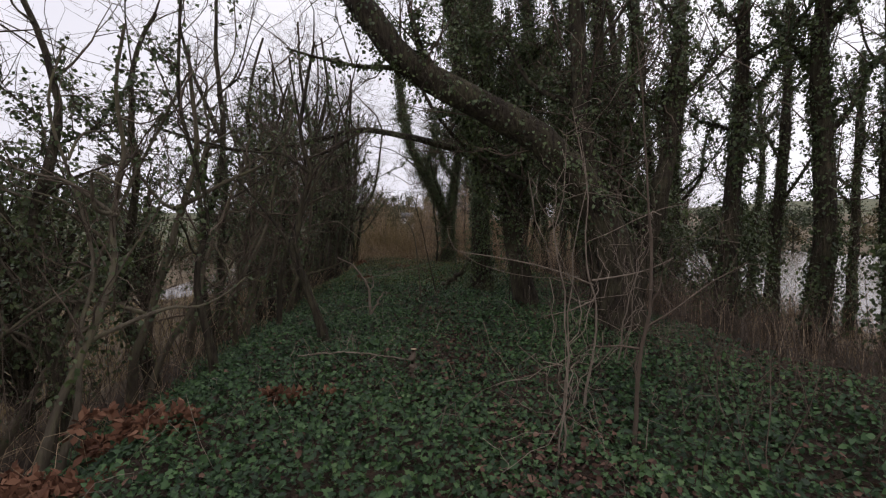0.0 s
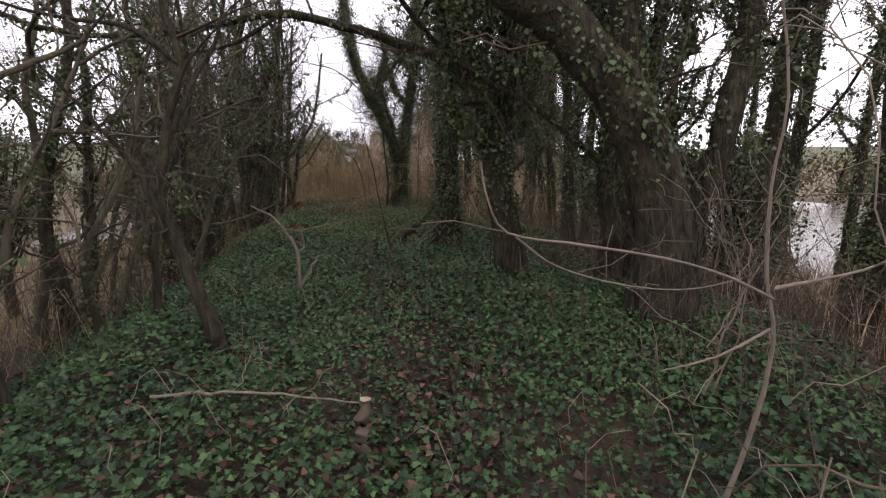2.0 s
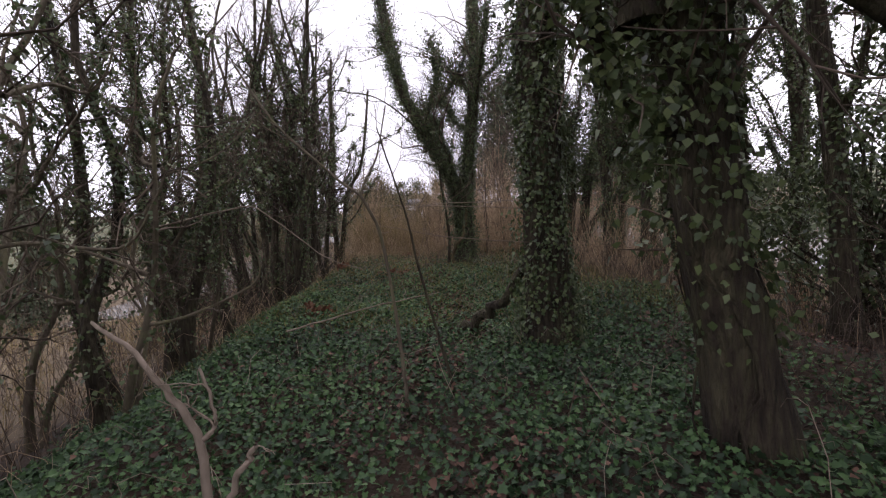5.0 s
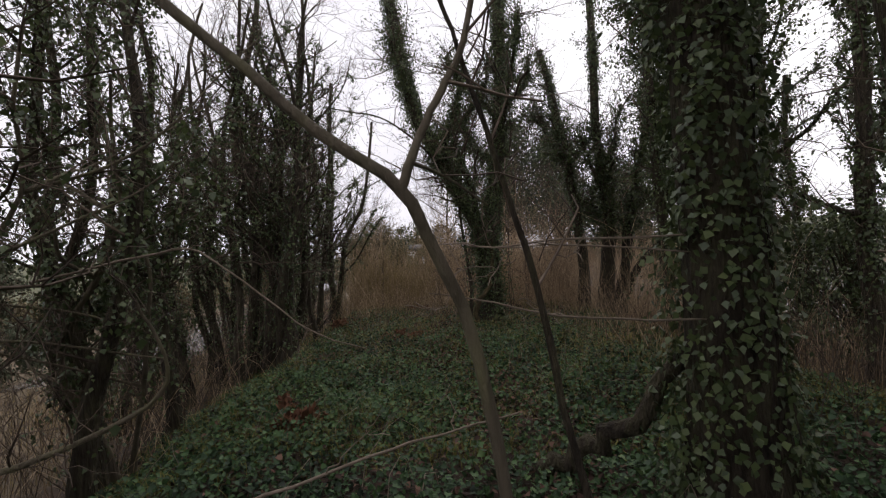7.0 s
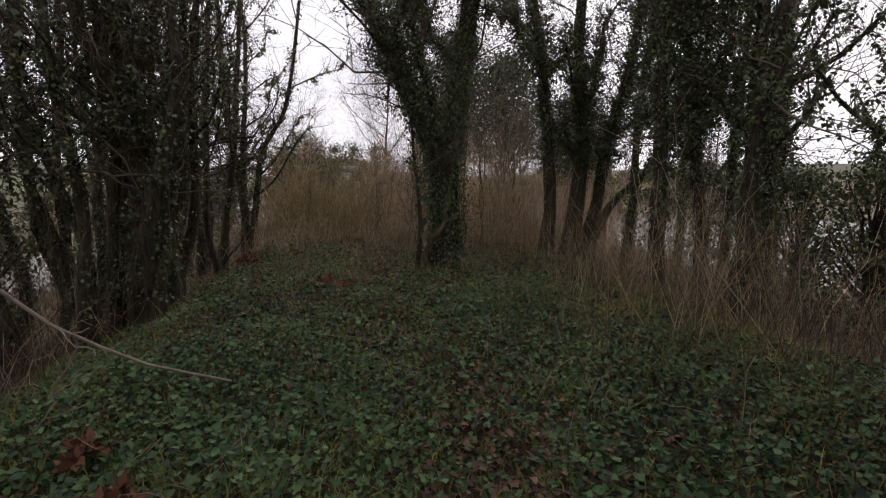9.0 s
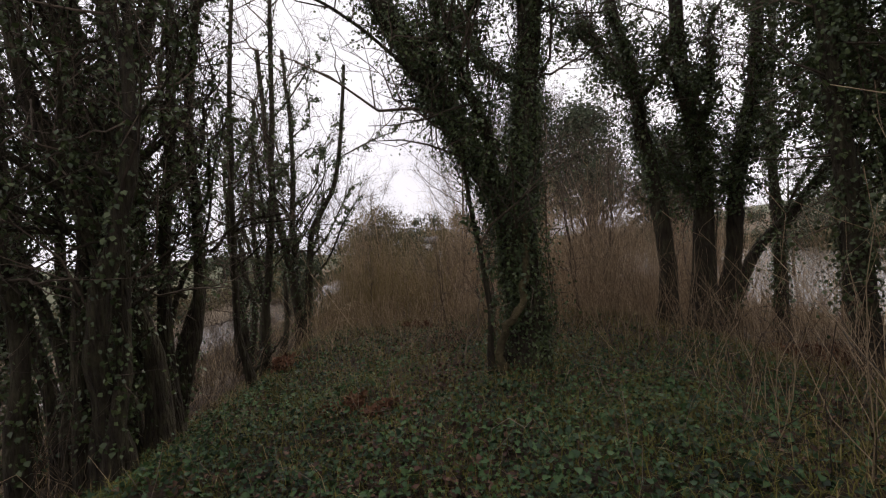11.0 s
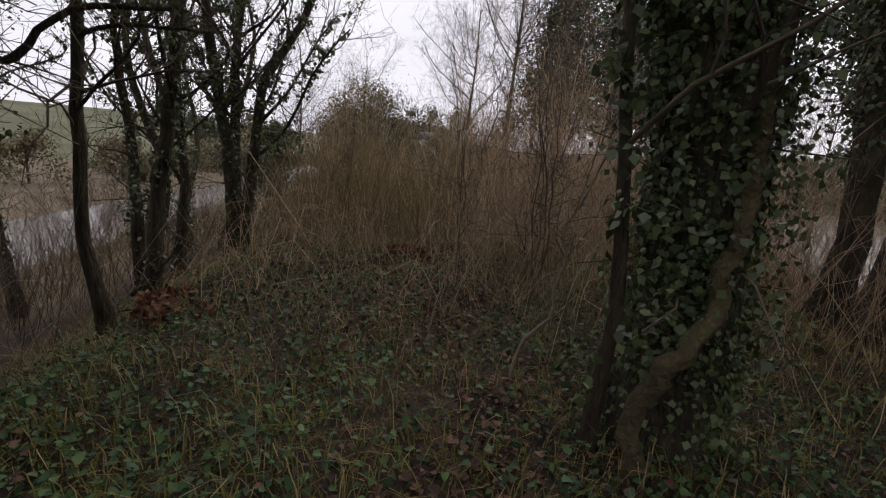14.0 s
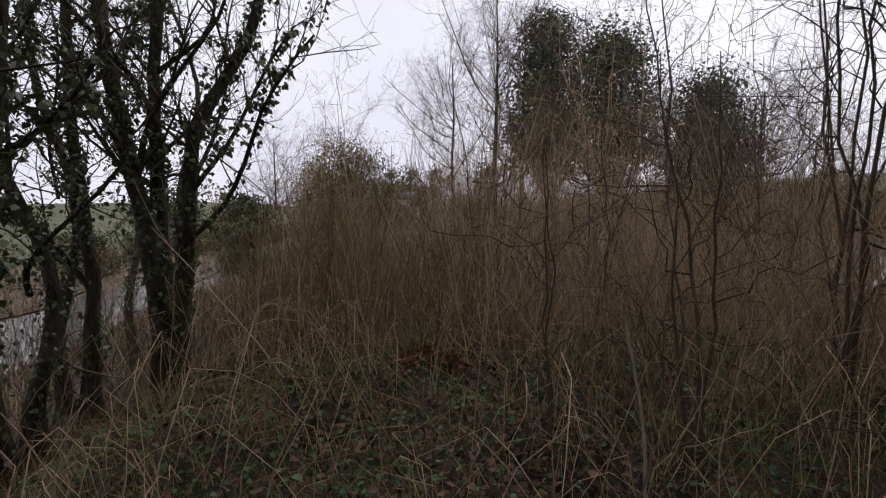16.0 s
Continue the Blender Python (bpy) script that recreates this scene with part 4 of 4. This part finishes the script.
ivy_tree([([(1.3, 19.68, -0.1), (1.39, 19.7, 0.32), (1.57, 19.7, 0.53), (1.57, 19.7, 0.74), (1.62, 19.7, 0.92), (1.57, 19.7, 1.12), (1.67, 19.72, 1.27), (1.85, 19.8, 1.7), (1.95, 19.9, 2.4)], 0.014, 0.005)], "pale crooked sapling with bare forked tips", 209, ivy=0, sprays=0, twigs=8, twig_len=0.7, name="crooked_sapling", boughs=0, twig_levels=3, twig_lo=0.3, bark=PALE)
ivy_tree([([(0.75, 20.2, 0), (0.82, 20.3, 0.4), (0.95, 20.5, 0.8), (0.98, 20.7, 1.15)], 0.008, 0.004)], "thin pale crooked stalk by the path", 219, ivy=0, sprays=0, twigs=3, twig_len=0.3, name="crooked_sapling", boughs=0, twig_levels=2, bark=PALE)
sapling(1.1, 22.0, 2, 2.4, TWIG, "thin bare sapling at the path's edge", 210, 0.012, 0.2, 7, 0.7, 3)
sapling(2.0, 22.0, 4, 3.6, TWIG, "many-stemmed bare sapling in the thicket", 211, 0.016, 0.2, 8, 0.9, 3)
sapling(3.2, 22.2, 3, 5.2, TWIG, "tall bare sapling with upright stems", 212, 0.021, 0.14, 9, 1.2, 3)
sapling(3.9, 23.0, 3, 5.6, TWIG, "tall bare sapling with upright stems", 213, 0.021, 0.14, 9, 1.2, 3)
sapling(-0.9, 25.9, 3, 2.8, TWIG, "many-stemmed bare sapling in the thicket", 214, 0.014, 0.25, 8, 0.8, 3)
sapling(2.6, 25.0, 4, 3.4, TWIG, "many-stemmed bare sapling in the thicket", 215, 0.016, 0.25, 8, 0.8, 3)
sapling(-0.9, 24.6, 3, 2.2, STRAW, "straw-coloured bare sapling at the thicket's edge", 216, 0.009, 0.25, 8, 0.6, 2)


for i, (x0, y0, n, h) in enumerate([(-1.3, 26.5, 3, 3.0), (1.6, 27.0, 4, 4.2), (3.6, 26.4, 4, 4.8), (5.2, 25.4, 4, 4.6), (4.6, 28.5, 4, 5.2), (6.6, 27.6, 4, 5.0), (2.4, 30, 4, 5.0), (8.0, 26.5, 4, 4.6), (-0.9, 31, 3, 4.0), (7.4, 31, 4, 5.6), (-1.8, 29, 3, 3.4), (9.6, 29.5, 4, 5.0)]):
    sapling(x0, y0, n, h, TWIG if i % 2 else BRUSH, "tall bare shrub with fine upright twigs", 250 + i, 0.017, 0.28, 10, 0.26 * h, 3, name="bare_shrub")


def dead_branch(pts, r0, r1, label, seed, kids=4, kid_len=0.4, mat=None, name="fallen_branch"):
    """A dead branch along control points, with side twigs."""
    global rng
    rng = np.random.default_rng(seed)
    o = np.array(pts[0], float)
    ob = thing(name, *pts[0], label, "branch")
    ln = smooth_line([np.array(p, float) - o for p in pts], 16)
    ln[1:-1] += rng.normal(0, r0 * 0.35, (14, 3))
    rr = np.linspace(r0, r1, 16)
    part("branch", tubes("branch", [(ln, rr)], 7), mat or PALE, ob, smooth=True)
    side = []
    sprout(ln, rr, kids, 0.2, kid_len, 0.6, 2, side, 0.1, 0.34, 3)
    if side:
        part("side_twig", tubes("side_twig", side, 4), mat or PALE, ob, kind="stuff")
    return ob


dead_branch([(1.2, 11.3, 0.02), (1.5, 11.15, 0.25), (1.8, 10.9, 0.55), (2.1, 10.75, 0.95)], 0.07, 0.05, "dark mossy log leaning against an ivy trunk", 220, 2, 0.3, BARK)
dead_branch([(-0.31, 7.7, -0.06), (-0.33, 7.7, 0.48), (-0.45, 7.7, 0.71), (-0.62, 7.75, 0.92), (-0.9, 7.9, 1.05)], 0.026, 0.009, "pale forked dead branch standing in the ivy", 221, 3, 0.3)
dead_branch([(-0.3, 7.68, 0.0), (-0.13, 7.68, 0.31), (-0.06, 7.7, 0.42)], 0.02, 0.012, "short pale dead stub standing in the ivy", 222, 1, 0.2)
dead_branch([(-0.33, 7.7, 0.46), (-0.24, 7.7, 0.56), (-0.3, 7.72, 0.82)], 0.016, 0.007, "pale side fork of a dead branch", 231, 2, 0.3)
stump = dead_branch([(0.38, 3.8, -0.05), (0.39, 3.81, 0.12), (0.42, 3.82, 0.34)], 0.042, 0.03, "short brown cut stump with a pale top", 223, 0, 0, TWIG, "cut_stump")
part("cut_top", tubes("cut_top", [(np.array([(0.04, 0.02, 0.386), (0.04, 0.02, 0.394), (0.041, 0.021, 0.395)]), np.array([0.031, 0.028, 0.001]))], 10), CUT, stump, "pale sawn top")
dead_branch([(-0.9, 4.5, 0.12), (-0.3, 4.3, 0.2), (0.4, 4.2, 0.12)], 0.012, 0.005, "thin fallen twig lying on the ivy", 224, 3, 0.3)
dead_branch([(-2.8, 12.2, 1.55), (-1.8, 12.25, 1.74), (-1.39, 12.19, 1.72), (-0.93, 12.33, 1.32), (-0.5, 12.37, 0.96), (-0.05, 12.41, 0.78)], 0.013, 0.005, "long pale bare branch arching down over the ivy", 225, 3, 0.35)
dead_branch([(2.20, 10.75, 1.50), (0.98, 9.75, 1.58), (0.93, 9.76, 1.58), (0.73, 9.78, 1.58), (0.59, 9.84, 1.61)], 0.0045, 0.002, "long bare branch reaching out beside the path", 226, 2, 0.2)
dead_branch([(2.2, 10.75, 1.62), (1.5, 10.2, 1.6), (0.98, 9.82, 1.6), (0.74, 9.8, 1.58), (0.58, 9.8, 1.61), (0.48, 9.8, 1.6)], 0.006, 0.002, "long bare pale branch reaching out beside the path", 232, 2, 0.2)
dead_branch([(2.25, 10.7, 1.1), (1.5, 10.1, 1.22), (0.99, 9.8, 1.3), (0.8, 9.8, 1.35), (0.6, 9.8, 1.4), (0.48, 9.8, 1.42)], 0.006, 0.002, "thin sloping brown branch beside the path", 233, 2, 0.2)
dead_branch([(-0.6, 10.3, 0.4), (0.3, 10.6, 0.55), (1.0, 10.8, 0.62)], 0.01, 0.005, "thin level branch above the ivy", 228, 2, 0.3)
dead_branch([(-2.6, 22.1, -0.3), (-2.2, 21.8, 0.0), (-1.9, 21.7, 0.35)], 0.03, 0.012, "short dead limb at the foot of thin trees", 229, 2, 0.3, BARK)
dead_branch([(1.7, 18.72, -0.1), (1.74, 18.7, 0.15), (1.76, 18.7, 0.4), (1.82, 18.7, 0.61), (1.96, 18.72, 0.76), (2.06, 18.76, 0.93), (2.13, 18.8, 1.12), (2.18, 18.85, 1.4), (2.2, 18.9, 1.9)], 0.055, 0.045, "mossy brown woody vine curling up a trunk", 230, 1, 0.3, VINE)


def fern(x, y, n, size, seed, label="dead red-brown bracken collapsed on the bank"):
    """A clump of dead fronds: arching stalks, each with pairs of narrow leaflets."""
    global rng
    rng = np.random.default_rng(seed)
    z = float(height(x, y))
    ob = thing("dead_bracken", x, y, z, label, "fern")
    stalks, P, N = [], [], []
    for _ in range(n):
        a = rng.uniform(0, 2 * np.pi)
        ln = size * rng.uniform(0.6, 1.2)
        d = np.array([math.cos(a), math.sin(a), 0])
        s = rng.normal(0, 0.16, 3) * (1, 1, 0)
        q = smooth_line([s, s + d * ln * 0.3 + np.array([0, 0, ln * 0.35]), s + d * ln * 0.7 + np.array([0, 0, ln * 0.35]), s + d * ln + np.array([0, 0, ln * 0.12])], 14)
        stalks.append((q, np.linspace(0.004, 0.0015, 14)))
        for i in range(2, 14):
            m = 7
            P.append(q[i] + rng.normal(0, 0.05 * size, (m, 3)))
            N.append(rng.normal(size=(m, 3)) + np.array([0, 0, 0.6]))
    part("stalk", tubes("stalk", stalks, 4), BRACKEN, ob, kind="stuff")
    part("frond", leaves("frond", np.concatenate(P), np.concatenate(N), rng.uniform(0.05, 0.12, sum(len(p) for p in P)), NEEDLE * np.array([2.2, 1, 1]), NEEDLE_FACES), BRACKEN, ob, kind="stuff")
    return ob


for i, (x0, y0, n, s) in enumerate([(-2.3, 1.5, 22, 0.55), (-2.0, 2.2, 14, 0.45), (-2.75, 2.4, 16, 0.5), (-1.55, 2.7, 8, 0.3), (-0.7, 3.2, 6, 0.22), (-2.4, 3.6, 8, 0.3), (-2.6, 4.6, 8, 0.3), (-0.75, 12.6, 8, 0.25), (0.03, 18.0, 10, 0.2), (0.37, 24.0, 8, 0.25), (-1.6, 20.9, 9, 0.3), (6.3, 19.6, 16, 0.6), (7.0, 20.6, 16, 0.6)]):
    fern(x0, y0, n, s, 300 + i)


# ---- trees and bushes beyond ----
def bush(x, y, w, h, mat, label, seed, n=9000, leaf=0.16, name="bush", foot=0.0, blobs=40):
    """A bush or tree crown of many leaf clumps of uneven size, on a trunk with boughs."""
    global rng
    rng = np.random.default_rng(seed)
    z = float(height(x, y))
    ob = thing(name, x, y, z, label, "bush" if name == "bush" else "tree")
    lines, P, N = [], [], []
    for b in range(blobs):
        a, u = rng.uniform(0, 2 * np.pi), rng.uniform(0, 1)
        zz = foot + (h - foot) * (0.12 + 0.85 * u)
        prof = math.sin(math.pi * min(0.98, 0.18 + 0.8 * u)) ** 0.7 if name not in ("conifer", "evergreen_tree") else (1.05 - u) ** (1.0 if name == "conifer" else 0.55)
        rr = w * prof * math.sqrt(rng.uniform(0.1, 1))
        c = np.array([math.cos(a) * rr, math.sin(a) * rr, zz])
        lines.append((bend((0, 0, max(0.2, zz * 0.45)), c, 6, 0.12), np.linspace(0.05 * min(h, 6) / 6, 0.008, 6)))
        m = int(n / blobs * rng.uniform(0.5, 1.5))
        s = w * (rng.uniform(0.14, 0.36) if name == "evergreen_tree" else rng.uniform(0.1, 0.26))
        o = rng.normal(size=(m, 3)) * (s, s, s * 0.75)
        P.append(c + o)
        N.append(o / s + rng.normal(0, 0.6, (m, 3)) + np.array([0, 0, 0.5]))
    part("trunk", tubes("trunk", [(bend((0, 0, -0.3), (0, 0, h * 0.7), 8, 0.04), np.linspace(0.03 * h, 0.01 * h, 8))], 8), BARK, ob, smooth=True)
    part("bough", tubes("bough", lines, 5), BARK, ob, kind="stuff")
    P, N = np.concatenate(P), np.concatenate(N)
    part("foliage", leaves("foliage", P, N, leaf * rng.uniform(0.55, 1.3, len(P)), KITE, NEEDLE_FACES), mat, ob, kind="stuff")
    return ob


def bare_tree(x, y, h, label, seed, r=0.16, boughs=17):
    """A leafless tree with an upswept crown of fine twigs."""
    return ivy_tree([(up(x, y, (0.03 * h, 0), h * 0.95), r, 0.03)], label, seed, ivy=0, sprays=0, twigs=30, twig_len=h * 0.17, name="bare_tree", boughs=boughs, bough_len=h * 0.34, twig_lo=0.25)


bush(-2.2, 41, 2.5, 5.0, HAZY_OLIVE, "rounded olive-brown bush above the thicket", 401, 17000, 0.085, blobs=110)
bush(-3.6, 44, 2.2, 4.4, HAZY_OLIVE, "rounded olive-brown bush above the thicket", 402, 11000, 0.09, blobs=80)
for i, (x0, y0, w, h) in enumerate([(-6.6, 8.9, 1.3, 4.6), (-7.0, 13.2, 1.3, 4.2), (-9.0, 10.6, 1.5, 4.4), (-6.6, 2.0, 1.3, 5.0)]):
    bush(x0, y0, w, h, IVY, "tall bushy tree smothered in ivy on the marsh flank", 640 + i, 2200, 0.075, name="ivy_tree", foot=1.7, blobs=70)
for i, (x0, y0, w, h) in enumerate([(-5.3, 6.4, 1.2, 4.4), (-5.8, 3.2, 1.2, 4.0), (-7.4, 5.5, 1.5, 5.2), (7.2, 12.0, 1.2, 3.4), (8.4, 16.4, 1.3, 3.2), (9.8, 19.0, 1.3, 3.2), (7.6, 9.3, 1.1, 3.0), (-5.9, 19.6, 1.1, 4.0), (9.0, 5.2, 1.3, 3.4), (7.4, 4.4, 1.1, 2.6)]):
    bush(x0, y0, w, h, IVY, "shaggy evergreen bush smothered in ivy", 600 + i, 5200, 0.075, blobs=80)
bush(-7.2, 43, 1.6, 4.4, HAZY_EVERGREEN, "dark evergreen bush by the river", 403, 5000)
bush(11.6, 45, 2.9, 12.0, HAZY_EVERGREEN, "tall dark evergreen tree behind the thicket", 404, 15000, 0.18, name="evergreen_tree", foot=4, blobs=110)
bush(8.6, 47, 2.6, 13.6, HAZY_EVERGREEN, "tall dark evergreen tree behind the thicket", 405, 15000, 0.18, name="evergreen_tree", foot=4, blobs=100)
bush(17.2, 45, 2.7, 11.0, HAZY_EVERGREEN, "dark evergreen tree with a dense crown", 406, 15000, 0.18, name="evergreen_tree", foot=4, blobs=110)
bush(-16.7, 28, 1.7, 9.6, HAZY_EVERGREEN, "dark conifer beyond the marsh", 407, 12000, name="conifer")
bush(-22.5, 24, 2.6, 8.6, HAZY_EVERGREEN, "dark conifer beyond the marsh", 408, 12000, name="conifer")
for i, (x0, y0, h) in enumerate([(5.2, 46, 14), (7.2, 48, 14), (3.4, 52, 12), (14, 50, 13), (21, 47, 12), (-4.5, 55, 9), (25, 40, 10), (-10, 58, 10), (30, 52, 12), (6.0, 38, 7), (9.5, 36, 7), (13, 36, 7.5)]):
    bare_tree(x0, y0, h, "tall leafless grey tree behind the thicket" if h > 8 else "young leafless tree in the thicket", 420 + i, 0.013 * h)
for i in range(17):
    bush(-25 - 2 * math.sin(i * 2.2), 8 + i * 6.0, 2.6, 2.6 + 0.9 * math.sin(i * 1.9), HAZY_OLIVE if i % 3 else HAZY_EVERGREEN, "brown hedge bush along the far riverbank", 440 + i, 2600, 0.2, blobs=16)
for i in range(20):
    bush(64 + 6 * math.sin(i * 1.3), -20 + i * 11.0, 5.5, 6 + 2.5 * math.sin(i * 2.7), HAZY_OLIVE if i % 2 else HAZY_EVERGREEN, "bushy tree on the far bank of the river", 470 + i, 2200, 0.45, name="far_tree", blobs=16)
for i in range(14):
    bush(-34 + i * 7.5 + 2 * math.sin(i * 2.1), 86 + 7 * math.cos(i * 1.7), 4.5, 6.5 + 2 * math.sin(i * 2.3), HAZY_OLIVE if i % 3 else HAZY_EVERGREEN, "bushy tree at the far end of the marsh", 500 + i, 2600, 0.4, name="far_tree", blobs=18)

for i, (x0, y0, w, h) in enumerate([(-1.6, 69, 1.6, 4.6), (2.4, 70, 1.6, 4.2), (0.2, 81, 3.2, 7.5), (4.6, 80, 3.0, 7.0), (-4.4, 80, 3.0, 6.6), (0.4, 66, 1.0, 1.9)]):
    bush(x0, y0, w, h, HAZY_OLIVE if i % 2 else HAZY_EVERGREEN, "bush beside the far white house", 530 + i, 3600, 0.22)

# ---- white house far ahead ----
hz = float(height(0.4, 74))
house = thing("house", 0.4, 74, hz, "small white rendered house among far trees", "house")


def box(x0, x1, y0, y1, z0, z1):
    bm = bmesh.new()
    bmesh.ops.create_cube(bm, size=1, matrix=Matrix.LocRotScale(((x0 + x1) / 2, (y0 + y1) / 2, (z0 + z1) / 2), None, (x1 - x0, y1 - y0, z1 - z0)))
    return bm


wall = box(-1.3, 1.3, 0, 4, -0.5, 3.0)
bmesh.ops.bevel(wall, geom=wall.edges[:], offset=0.04, segments=1, affect="EDGES")
part("wall", wall, RENDERED, house)
part("roof", mesh_of("roof", [(-1.6, -0.3, 2.95), (1.6, -0.3, 2.95), (1.6, 4.3, 2.95), (-1.6, 4.3, 2.95), (-1.6, 2, 3.9), (1.6, 2, 3.9)], 4, [0, 1, 5, 4, 2, 3, 4, 5, 0, 4, 3, 3, 1, 2, 5, 5, 0, 3, 2, 1]), SLATE, house)
for dx in (-0.65, 0.65):
    wdw = part("window", box(dx - 0.3, dx + 0.3, -0.06, 0.02, 1.5, 2.4), RENDERED, house)
    part("pane", box(dx - 0.25, dx + 0.25, -0.075, -0.062, 1.55, 2.35), GLASS_DARK, wdw)
